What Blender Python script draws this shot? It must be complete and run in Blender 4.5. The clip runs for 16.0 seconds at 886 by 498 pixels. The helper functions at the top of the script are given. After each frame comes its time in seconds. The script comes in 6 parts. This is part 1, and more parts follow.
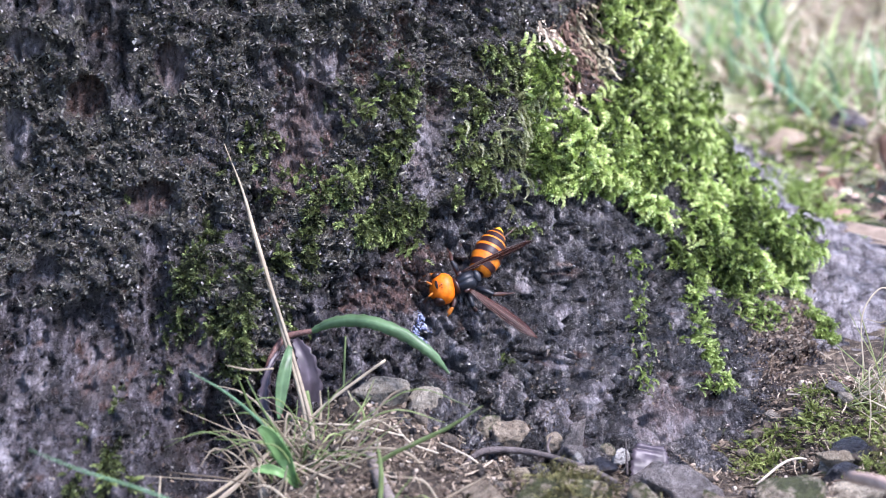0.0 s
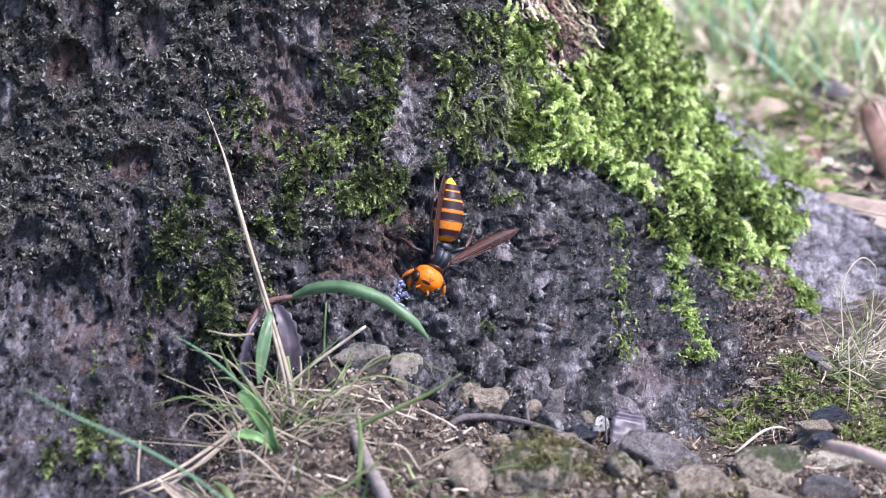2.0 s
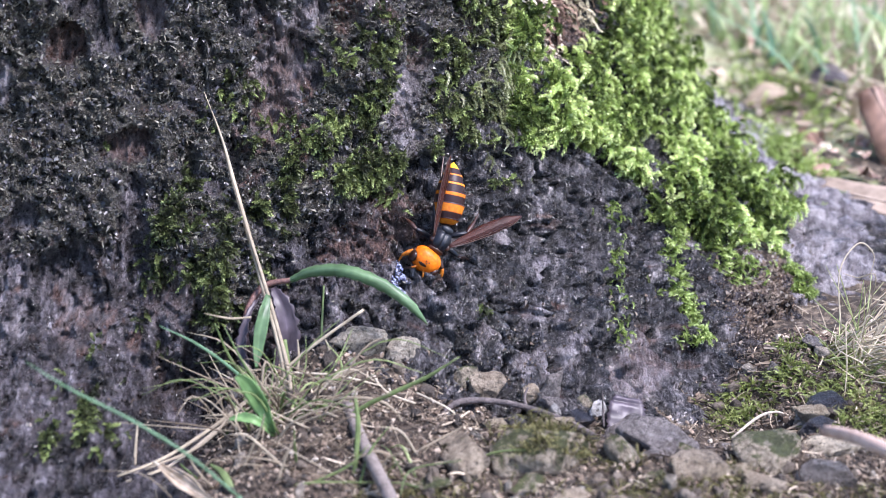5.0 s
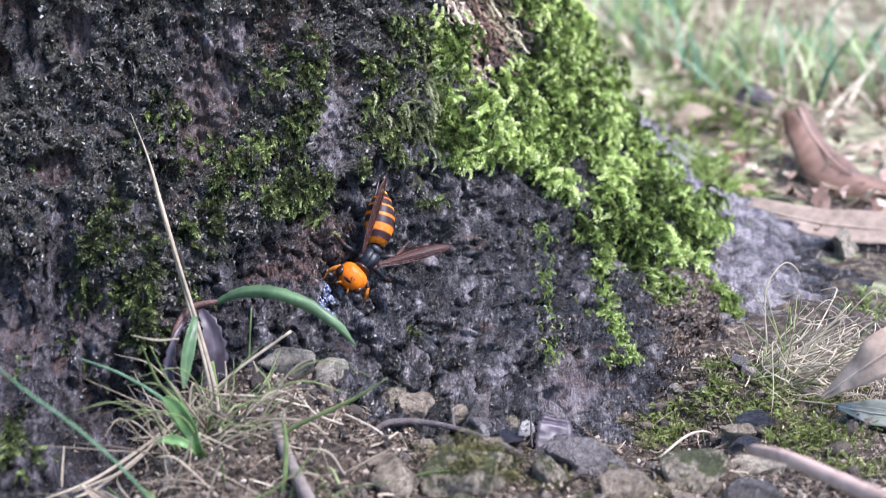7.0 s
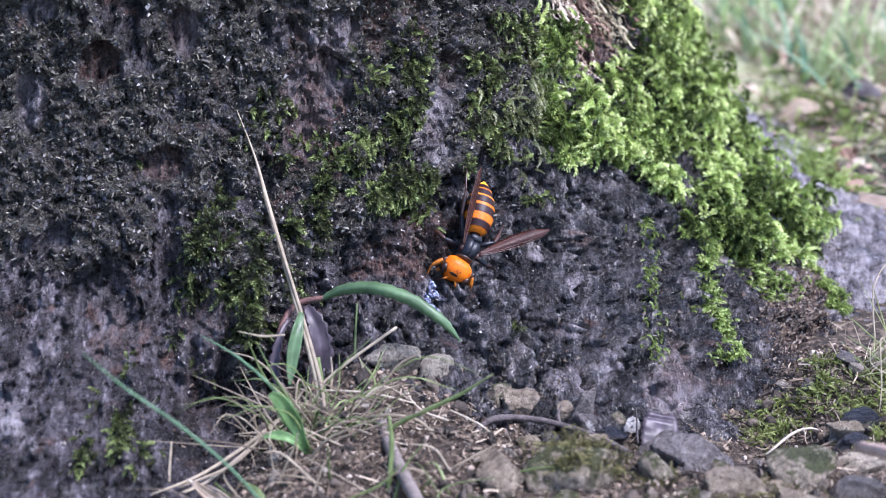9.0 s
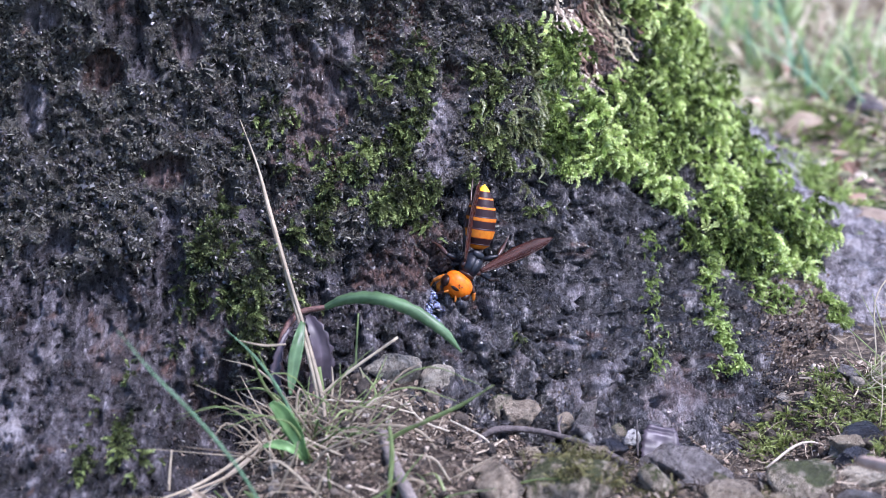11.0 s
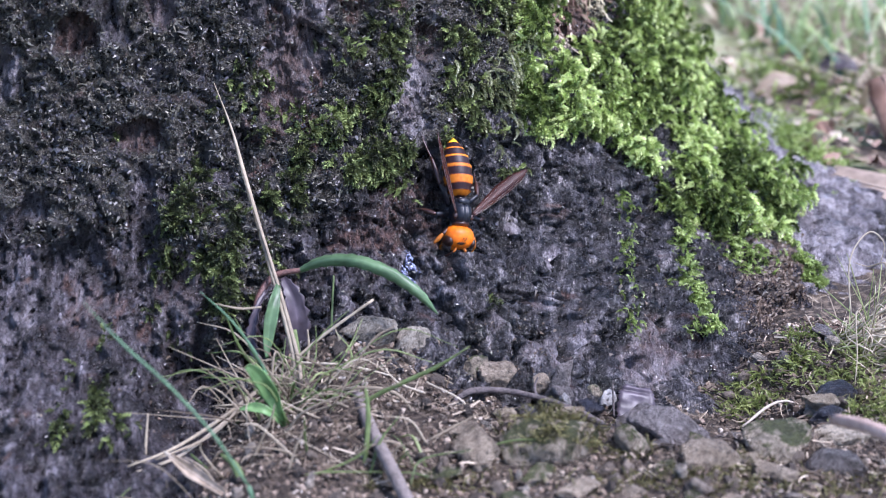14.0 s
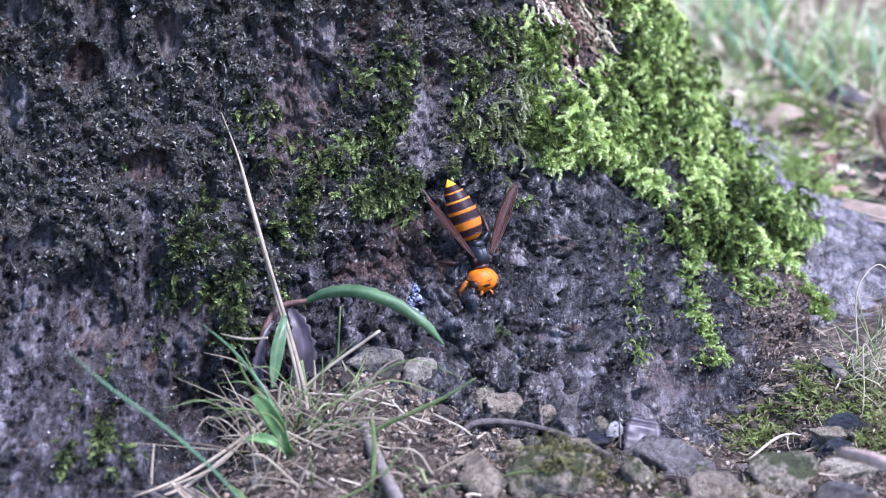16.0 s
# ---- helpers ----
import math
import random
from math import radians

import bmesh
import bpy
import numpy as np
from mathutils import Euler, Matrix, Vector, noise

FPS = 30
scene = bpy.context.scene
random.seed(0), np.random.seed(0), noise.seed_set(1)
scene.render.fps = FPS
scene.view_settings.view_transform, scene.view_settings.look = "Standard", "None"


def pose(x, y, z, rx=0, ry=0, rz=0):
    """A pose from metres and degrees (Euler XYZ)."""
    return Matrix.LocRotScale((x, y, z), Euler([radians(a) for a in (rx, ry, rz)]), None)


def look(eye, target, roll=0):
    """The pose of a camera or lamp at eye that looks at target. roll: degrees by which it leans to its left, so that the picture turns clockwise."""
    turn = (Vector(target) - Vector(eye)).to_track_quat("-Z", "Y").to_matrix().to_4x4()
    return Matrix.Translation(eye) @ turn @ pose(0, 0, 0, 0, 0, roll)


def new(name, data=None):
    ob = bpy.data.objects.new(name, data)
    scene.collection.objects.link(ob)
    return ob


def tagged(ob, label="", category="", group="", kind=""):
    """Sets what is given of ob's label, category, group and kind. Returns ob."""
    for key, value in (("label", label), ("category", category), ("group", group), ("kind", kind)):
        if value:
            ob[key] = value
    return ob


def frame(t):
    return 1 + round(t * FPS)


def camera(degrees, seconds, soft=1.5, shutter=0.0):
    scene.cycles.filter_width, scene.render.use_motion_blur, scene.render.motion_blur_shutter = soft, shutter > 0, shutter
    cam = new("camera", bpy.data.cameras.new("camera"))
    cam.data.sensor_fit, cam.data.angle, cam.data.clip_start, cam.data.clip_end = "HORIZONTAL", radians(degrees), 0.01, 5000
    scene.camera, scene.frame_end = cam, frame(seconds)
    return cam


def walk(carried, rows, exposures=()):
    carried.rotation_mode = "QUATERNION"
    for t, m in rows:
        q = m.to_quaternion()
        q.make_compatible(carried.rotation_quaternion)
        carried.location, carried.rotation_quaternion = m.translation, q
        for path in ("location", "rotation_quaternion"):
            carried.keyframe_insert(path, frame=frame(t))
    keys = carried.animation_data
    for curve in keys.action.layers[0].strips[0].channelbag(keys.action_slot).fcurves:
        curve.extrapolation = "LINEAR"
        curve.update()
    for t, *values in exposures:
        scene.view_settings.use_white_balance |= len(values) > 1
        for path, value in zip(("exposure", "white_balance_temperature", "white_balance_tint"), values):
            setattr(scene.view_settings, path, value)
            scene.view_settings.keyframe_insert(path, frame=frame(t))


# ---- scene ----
# A giant hornet drinking sap at the mossy foot of a tree, filmed by hand from about 0.7 m.
from itertools import product

EYE = 0.28  # the lens's height over the soil at the tree's foot

cam = camera(22.0, 16.0, soft=0.6, shutter=0.5)
cam.data.dof.use_dof = True
cam.data.dof.focus_distance = 0.745
cam.data.dof.aperture_fstop = 13.5
# seconds, degrees from straight down, lean, turn: the lens only swings in the hand
AIM = [
    (0.0, 72.000, 0.000, 0.000),
    (0.5, 71.944, -0.163, -0.258),
    (1.0, 71.635, 0.033, 0.122),
    (1.5, 71.389, -0.228, 0.171),
    (2.0, 71.165, -0.571, -0.309),
    (2.5, 71.215, -0.588, -0.365),
    (3.0, 71.321, -0.498, -0.333),
    (3.5, 71.239, -0.411, -0.193),
    (4.0, 70.887, -0.462, -0.073),
    (4.2, 70.880, -0.550, -0.130),
    (6.3, 70.530, -1.000, -0.990),
    (6.5, 70.648, -1.139, -1.431),
    (7.0, 71.312, -1.193, -2.072),
    (7.5, 71.944, -1.197, -2.118),
    (8.0, 71.961, -0.714, -0.522),
    (8.5, 70.873, -0.538, -0.182),
    (9.0, 71.184, -0.285, 0.410),
    (11.3, 71.450, -0.800, 0.530),
    (11.5, 71.323, -0.922, 0.439),
    (12.0, 71.430, -0.978, 0.361),
    (12.5, 71.136, -0.741, 0.216),
    (13.0, 71.048, -0.764, 0.071),
    (13.5, 70.639, -0.806, -0.118),
    (14.0, 70.497, -0.564, -0.109),
    (14.5, 70.685, -0.619, -0.119),
    (15.0, 71.045, -0.651, -0.237),
    (15.5, 71.239, -0.765, -0.047),
    (16.0, 71.279, -0.718, 0.128),
]
# seconds, stops, kelvin, tint: the camera's own exposure and white balance drift
LIGHT = [
    (0.0, 1.83, 5970, 23), (4.0, 1.83, 6030, 23), (7.0, 1.67, 5950, 20), (8.0, 1.59, 5850, 21), (9.0, 1.60, 5740, 24), (11.5, 1.61, 5680, 25), (14.5, 1.52, 5640, 25), (16.0, 1.73, 5450, 25),
]
walk(cam, [(t, pose(0, 0, EYE, rx, ry, rz)) for t, rx, ry, rz in AIM], LIGHT)

# ---- light: open shade under a bright overcast sky ----
SUN_AT, SUN_HIGH = 112.0, 57.0  # degrees: heading of the sun clockwise from north (+y), height
world = bpy.data.worlds.new("sky")
scene.world = world
world.use_nodes = True
wn = world.node_tree.nodes
sky = wn.new("ShaderNodeTexSky")
sky.sky_type, sky.sun_disc = "NISHITA", False
sky.sun_elevation, sky.sun_rotation = radians(SUN_HIGH), radians(SUN_AT)
sky.air_density, sky.dust_density = 1.0, 0.6
world.node_tree.links.new(sky.outputs[0], wn["Background"].inputs[0])
wn["Background"].inputs[1].default_value = 0.11
sun = new("sun", bpy.data.lights.new("sun", "SUN"))
sun.data.energy, sun.data.angle, sun.data.color = 2.8, radians(18), (1.0, 0.97, 0.95)
away = Vector((math.sin(radians(SUN_AT)) * math.cos(radians(SUN_HIGH)), math.cos(radians(SUN_AT)) * math.cos(radians(SUN_HIGH)), math.sin(radians(SUN_HIGH))))
sun.matrix_world = look(away * 5, (0, 0, 0))


# ---- noise on arrays ----
def lattice(ix, iy, iz, seed):
    h = (ix.astype(np.int64) * 374761393 + iy.astype(np.int64) * 668265263 + iz.astype(np.int64) * 2147483647 + seed * 974634777) & 0xFFFFFFFF
    h = ((h ^ (h >> 13)) * 1274126177) & 0xFFFFFFFF
    h = ((h ^ (h >> 16)) * 2246822519) & 0xFFFFFFFF
    return ((h ^ (h >> 15)) & 0xFFFFFF) / 0x7FFFFF - 1.0


def smooth_noise(p, seed=0):
    """Value noise in -1..1 at the places p (n x 3)."""
    i = np.floor(p)
    f = p - i
    f = f * f * (3 - 2 * f)
    out = 0
    for a, b, c in product((0, 1), repeat=3):
        w = (f[:, 0] if a else 1 - f[:, 0]) * (f[:, 1] if b else 1 - f[:, 1]) * (f[:, 2] if c else 1 - f[:, 2])
        out = out + w * lattice(i[:, 0] + a, i[:, 1] + b, i[:, 2] + c, seed)
    return out


def fbm(p, size, octaves=4, seed=0, gain=0.5):
    total, amp, out = 0, 1, 0
    for k in range(octaves):
        out = out + amp * smooth_noise(p / size * 2 ** k + 17.3 * k, seed + k)
        total, amp = total + amp, amp * gain
    return out / total


def ridges(p, size, octaves=3, seed=0):
    total, amp, out = 0, 1, 0
    for k in range(octaves):
        out = out + amp * (1 - 2 * np.abs(smooth_noise(p / size * 2 ** k + 9.1 * k, seed + k)))
        total, amp = total + amp, amp * 0.5
    return out / total


def step(a, b, v):
    s = np.clip((v - a) / (b - a), 0, 1)
    return s * s * (3 - 2 * s)


def inside(px, py, corners):
    """Which of the places lie in the polygon."""
    hit = np.zeros(len(px), bool)
    for (x0, y0), (x1, y1) in zip(corners, corners[1:] + corners[:1]):
        cross = (y0 > py) != (y1 > py)
        hit ^= cross & (px < (x1 - x0) * (py - y0) / ((y1 - y0) or 1e-9) + x0)
    return hit


# ---- materials ----
def shader(name, rough=0.6, spec=0.5):
    m = bpy.data.materials.new(name)
    m.use_nodes = True
    b = m.node_tree.nodes["Principled BSDF"]
    b.inputs["Roughness"].default_value = rough
    b.inputs["Specular IOR Level"].default_value = spec
    return m, m.node_tree, b


def put(tree, kind, **values):
    n = tree.nodes.new("ShaderNode" + kind)
    for key, value in values.items():
        key = key.replace("_", " ")
        sock = n.inputs[int(key[1:])] if key[0] == "i" and key[1:].isdigit() else n.inputs[key]
        if isinstance(value, bpy.types.NodeSocket):
            tree.links.new(value, sock)
        else:
            sock.default_value = value
    return n


def spots(tree, size, detail=4, rough=0.6, at=None, stretch=(1, 1, 1)):
    """Noise with features of that size in metres, in the object's space."""
    at = at or put(tree, "TexCoord").outputs["Object"]
    m = put(tree, "Mapping", Vector=at, Scale=tuple(s / size for s in stretch))
    return put(tree, "TexNoise", Vector=m.outputs[0], Scale=1.0, Detail=detail, Roughness=rough).outputs["Fac"]


def ramp(tree, fac, *stops):
    r = put(tree, "ValToRGB", Fac=fac)
    e = r.color_ramp.elements
    for k, (at, colour) in enumerate(stops):
        if k > 1:
            e.new(at)
        e[k].position, e[k].color = at, (*colour, 1)
    return r.outputs[0]


def blend(tree, fac, a, b, how="MIX"):
    n = tree.nodes.new("ShaderNodeMix")
    n.data_type, n.blend_type = "RGBA", how
    for sock, value in ((n.inputs[0], fac), (n.inputs[6], a), (n.inputs[7], b)):
        if isinstance(value, bpy.types.NodeSocket):
            tree.links.new(value, sock)
        else:
            sock.default_value = (*value, 1) if isinstance(value, tuple) else value
    return n.outputs[2]


def relief(tree, bsdf, height, depth, strength=1.0):
    n = put(tree, "Bump", Height=height, Distance=depth, Strength=strength)
    tree.links.new(n.outputs[0], bsdf.inputs["Normal"])


def plain(name, low, high, size, rough=0.6, bump=0.0, spec=0.5, stretch=(1, 1, 1), by_thing=0.0):
    """A surface between two colours, mottled at that size and at a fifth of it."""
    m, tree, b = shader(name, rough, spec)
    coarse, fine = spots(tree, size, 3, stretch=stretch), spots(tree, size / 5, 4, stretch=stretch)
    both = put(tree, "Math", i0=coarse, i1=fine)
    both.operation = "ADD"
    half = put(tree, "Math", i0=both.outputs[0], i1=0.5)
    half.operation = "MULTIPLY"
    c = ramp(tree, half.outputs[0], (0.36, low), (0.64, high))
    if by_thing:
        r = put(tree, "ObjectInfo").outputs["Random"]
        v = put(tree, "MapRange", Value=r, i3=1 - by_thing, i4=1 + by_thing)
        c = put(tree, "HueSaturation", Color=c, Value=v.outputs[0]).outputs[0]
    tree.links.new(c, b.inputs["Base Color"])
    if bump:
        relief(tree, b, fine, bump)
    return m


def leafy(name, low, high, tip=None, through_light=0.3, rough=0.5):
    """Leaves and blades: colour by the 'tint' of each blade; some light comes through."""
    m, tree, b = shader(name, rough, 0.4)
    t = tree.nodes.new("ShaderNodeAttribute")
    t.attribute_name = "tint"
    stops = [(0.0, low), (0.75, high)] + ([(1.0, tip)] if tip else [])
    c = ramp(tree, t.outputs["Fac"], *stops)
    c = put(tree, "HueSaturation", Color=c, Value=put(tree, "MapRange", Value=spots(tree, 0.004, 3), i1=0.3, i2=0.7, i3=0.75, i4=1.25).outputs[0]).outputs[0]
    tree.links.new(c, b.inputs["Base Color"])
    tr = put(tree, "BsdfTranslucent", Color=c)
    mix = put(tree, "MixShader", Fac=through_light, i1=b.outputs[0], i2=tr.outputs[0])
    tree.links.new(mix.outputs[0], tree.nodes["Material Output"].inputs[0])
    return m


def bark_material():
    m, tree, b = shader("wet_bark", 0.6, 0.4)
    tone, zone = tree.nodes.new("ShaderNodeAttribute"), tree.nodes.new("ShaderNodeAttribute")
    tone.attribute_name, zone.attribute_name = "tone", "zone"
    rgb = put(tree, "SeparateColor", Color=tone.outputs["Color"])
    crust, red, pale = rgb.outputs
    down = (1, 0.35, 0.35)  # the grain runs down the slope
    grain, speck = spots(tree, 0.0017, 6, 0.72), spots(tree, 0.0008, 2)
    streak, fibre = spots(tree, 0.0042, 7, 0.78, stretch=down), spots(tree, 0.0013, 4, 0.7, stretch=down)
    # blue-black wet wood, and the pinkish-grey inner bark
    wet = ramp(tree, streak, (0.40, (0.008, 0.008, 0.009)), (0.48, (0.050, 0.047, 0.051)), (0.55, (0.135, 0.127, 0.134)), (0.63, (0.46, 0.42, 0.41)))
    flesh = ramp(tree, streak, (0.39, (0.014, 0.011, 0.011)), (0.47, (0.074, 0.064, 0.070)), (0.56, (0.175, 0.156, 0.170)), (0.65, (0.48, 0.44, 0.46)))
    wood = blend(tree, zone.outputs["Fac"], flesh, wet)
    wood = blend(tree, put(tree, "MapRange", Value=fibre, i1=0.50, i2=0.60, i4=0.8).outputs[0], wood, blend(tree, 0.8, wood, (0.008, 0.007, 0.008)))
    # broad dark patches stand in for the shade of deep gullies
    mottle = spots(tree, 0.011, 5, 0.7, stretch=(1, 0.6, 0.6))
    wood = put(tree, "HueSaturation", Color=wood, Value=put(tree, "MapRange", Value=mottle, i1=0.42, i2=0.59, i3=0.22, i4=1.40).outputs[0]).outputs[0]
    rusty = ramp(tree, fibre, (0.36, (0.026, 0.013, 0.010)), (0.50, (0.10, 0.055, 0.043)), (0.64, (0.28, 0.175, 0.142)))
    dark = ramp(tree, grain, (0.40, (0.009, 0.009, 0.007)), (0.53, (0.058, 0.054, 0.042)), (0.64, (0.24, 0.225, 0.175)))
    light = ramp(tree, streak, (0.37, (0.10, 0.087, 0.092)), (0.49, (0.38, 0.34, 0.355)), (0.60, (0.72, 0.66, 0.67)))
    dark = blend(tree, put(tree, "MapRange", Value=spots(tree, 0.016, 5, 0.7), i1=0.53, i2=0.63, i4=0.6).outputs[0], dark, wood)
    dark = blend(tree, put(tree, "MapRange", Value=spots(tree, 0.011, 5, 0.7), i1=0.58, i2=0.66, i4=0.7).outputs[0], dark, rusty)
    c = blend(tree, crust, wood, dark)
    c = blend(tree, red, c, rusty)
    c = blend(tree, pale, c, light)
    # sand and scurf stuck in the wet, plus wet glints put in as pale specks
    fine = spots(tree, 0.0007, 2)
    c = blend(tree, put(tree, "MapRange", Value=fine, i1=0.60, i2=0.68, i4=0.6).outputs[0], c, blend(tree, 0.55, c, (0.45, 0.42, 0.40)))
    sand_glints = put(tree, "MapRange", Value=speck, i1=0.67, i2=0.71)
    c = blend(tree, sand_glints.outputs[0], c, (0.40, 0.37, 0.34))
    tree.links.new(c, b.inputs["Base Color"])
    r = put(tree, "MapRange", Value=spots(tree, 0.003, 4), i1=0.42, i2=0.58, i3=0.16, i4=0.6)
    tree.links.new(r.outputs[0], b.inputs["Roughness"])
    b.inputs["Coat Weight"].default_value, b.inputs["Coat Roughness"].default_value = 0.5, 0.08  # wet
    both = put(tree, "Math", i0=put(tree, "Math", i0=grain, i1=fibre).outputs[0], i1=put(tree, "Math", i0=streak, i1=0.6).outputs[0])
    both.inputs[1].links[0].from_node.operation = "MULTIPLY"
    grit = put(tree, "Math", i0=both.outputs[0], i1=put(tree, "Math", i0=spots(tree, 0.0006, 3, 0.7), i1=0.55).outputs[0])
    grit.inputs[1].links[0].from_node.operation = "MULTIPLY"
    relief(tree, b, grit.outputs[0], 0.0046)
    tree.links.new(b.inputs["Normal"].links[0].from_socket, b.inputs["Coat Normal"])
    return m


def ground_material():
    m, tree, b = shader("forest_soil", 0.85, 0.3)
    at = put(tree, "TexCoord").outputs["Object"]
    mottle, grain, speck = spots(tree, 0.03, 5), spots(tree, 0.004, 5, 0.7), spots(tree, 0.0016, 2)
    soil = ramp(tree, grain, (0.38, (0.020, 0.015, 0.011)), (0.51, (0.060, 0.045, 0.032)), (0.64, (0.25, 0.195, 0.14)))
    soil = blend(tree, put(tree, "MapRange", Value=mottle, i1=0.4, i2=0.62).outputs[0], soil, blend(tree, 0.6, soil, (0.030, 0.022, 0.016)))
    # farther from the tree: thatch, moss and open lawn, paled for the brighter light there
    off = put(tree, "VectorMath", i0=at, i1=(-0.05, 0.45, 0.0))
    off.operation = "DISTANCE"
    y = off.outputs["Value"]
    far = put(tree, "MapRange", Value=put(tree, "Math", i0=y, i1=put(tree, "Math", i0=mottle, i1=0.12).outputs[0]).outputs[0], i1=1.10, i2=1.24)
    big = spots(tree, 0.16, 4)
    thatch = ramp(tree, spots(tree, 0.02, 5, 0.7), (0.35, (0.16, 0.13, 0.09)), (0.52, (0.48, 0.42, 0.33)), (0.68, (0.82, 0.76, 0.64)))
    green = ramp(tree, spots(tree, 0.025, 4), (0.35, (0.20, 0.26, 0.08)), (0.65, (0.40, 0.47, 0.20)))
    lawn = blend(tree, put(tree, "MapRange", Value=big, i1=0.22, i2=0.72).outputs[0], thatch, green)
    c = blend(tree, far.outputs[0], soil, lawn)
    c = blend(tree, put(tree, "MapRange", Value=speck, i1=0.68, i2=0.73).outputs[0], c, (0.42, 0.39, 0.34))
    tree.links.new(c, b.inputs["Base Color"])
    relief(tree, b, grain, 0.003)
    return m


def stone_material(name, low, high, moss=0.0, rough=0.75):
    m, tree, b = shader(name, rough, 0.4)
    grain = spots(tree, 0.003, 7, 0.8)
    pits = spots(tree, 0.0014, 3, 0.6)
    c = ramp(tree, grain, (0.38, low), (0.5, tuple((p + q) / 2 for p, q in zip(low, high))), (0.64, high))
    c = blend(tree, put(tree, "MapRange", Value=spots(tree, 0.008, 6, 0.75), i1=0.52, i2=0.62).outputs[0], c, blend(tree, 0.6, c, (0.055, 0.042, 0.030)))
    c = blend(tree, put(tree, "MapRange", Value=pits, i1=0.56, i2=0.66, i4=0.8).outputs[0], c, (0.03, 0.023, 0.017))
    c = blend(tree, put(tree, "MapRange", Value=pits, i1=0.42, i2=0.33, i4=0.5).outputs[0], c, high)
    if moss:
        up = put(tree, "SeparateXYZ", Vector=put(tree, "NewGeometry").outputs["Normal"]).outputs["Z"]
        g = put(tree, "Math", i0=spots(tree, 0.007, 5, 0.7), i1=put(tree, "MapRange", Value=up, i1=-0.5, i2=1.0, i3=0.0, i4=0.35).outputs[0])
        c = blend(tree, put(tree, "MapRange", Value=g.outputs[0], i1=0.86 - moss * 0.3, i2=0.96 - moss * 0.3).outputs[0], c, ramp(tree, grain, (0.35, (0.03, 0.035, 0.012)), (0.65, (0.13, 0.14, 0.05))))
    c = put(tree, "HueSaturation", Color=c, Value=put(tree, "MapRange", Value=put(tree, "ObjectInfo").outputs["Random"], i3=0.75, i4=1.2).outputs[0]).outputs[0]
    tree.links.new(c, b.inputs["Base Color"])
    relief(tree, b, grain, 0.0065)
    return m


BARK, SOIL = bark_material(), ground_material()
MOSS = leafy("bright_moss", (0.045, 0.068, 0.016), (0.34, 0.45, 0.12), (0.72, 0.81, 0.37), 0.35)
MID_MOSS = leafy("ground_moss", (0.040, 0.052, 0.014), (0.25, 0.30, 0.080), (0.58, 0.64, 0.26), 0.3)
OLIVE_MOSS = leafy("olive_moss", (0.040, 0.036, 0.015), (0.20, 0.185, 0.070), (0.42, 0.39, 0.18), 0.25)
DARK_MOSS = leafy("dark_moss", (0.020, 0.024, 0.013), (0.125, 0.155, 0.050), (0.34, 0.41, 0.15), 0.3)
PALE_MOSS = leafy("withered_moss", (0.12, 0.13, 0.06), (0.32, 0.35, 0.17), (0.56, 0.56, 0.38), 0.3)
GREEN_BLADE = leafy("green_grass", (0.10, 0.145, 0.050), (0.25, 0.32, 0.12), (0.43, 0.46, 0.22), 0.35)
BLUE_BLADE = leafy("bluish_grass", (0.08, 0.17, 0.10), (0.17, 0.30, 0.17), (0.25, 0.38, 0.22), 0.3)
# lighter copy of the green blades: brighter light on open ground is in the colour
FAR_BLADE = leafy("far_lit_grass", (0.24, 0.34, 0.13), (0.50, 0.63, 0.28), (0.78, 0.86, 0.54), 0.4)
STRAW = leafy("dry_grass", (0.14, 0.105, 0.07), (0.40, 0.335, 0.235), (0.68, 0.60, 0.46), 0.2, 0.6)


# ---- mesh helpers ----
def mesh_of(name, verts, faces, smooth=True, **attributes):
    """A mesh from arrays: faces is an n x 3 or n x 4 array; attributes are one float, or one colour, a vertex."""
    verts, faces = np.asarray(verts, np.float32), np.asarray(faces, np.int32)
    me = bpy.data.meshes.new(name)
    me.vertices.add(len(verts))
    me.vertices.foreach_set("co", verts.ravel())
    n, k = faces.shape
    me.loops.add(n * k)
    me.loops.foreach_set("vertex_index", faces.ravel())
    me.polygons.add(n)
    me.polygons.foreach_set("loop_start", np.arange(n, dtype=np.int32) * k)
    me.polygons.foreach_set("use_smooth", np.full(n, smooth))
    me.update(calc_edges=True)
    for key, values in attributes.items():
        values = np.asarray(values, np.float32)
        if values.ndim == 1:
            me.attributes.new(key, "FLOAT", "POINT").data.foreach_set("value", values)
        else:
            me.attributes.new(key, "FLOAT_COLOR", "POINT").data.foreach_set("color", values.ravel())
    return me


def solid(name, me, material, parent=None, label="", m=None):
    ob = new(name, me)
    if material and not me.materials:
        me.materials.append(material)
    if parent:
        ob.parent = parent
    if m is not None:
        ob.matrix_basis = m
    if label:
        tagged(ob, label)
    return ob


def part(name, bm, material, parent, label=""):
    me = bpy.data.meshes.new(name)
    bm.to_mesh(me)
    bm.free()
    for p in me.polygons:
        p.use_smooth = True
    return solid(name, me, material, parent, label)


def grid_faces(rows, cols, wrap=False):
    i, j = np.meshgrid(np.arange(rows - 1), np.arange(cols if wrap else cols - 1), indexing="ij")
    k = (j + 1) % cols
    return np.stack([i * cols + j, i * cols + k, (i + 1) * cols + k, (i + 1) * cols + j], -1).reshape(-1, 4)


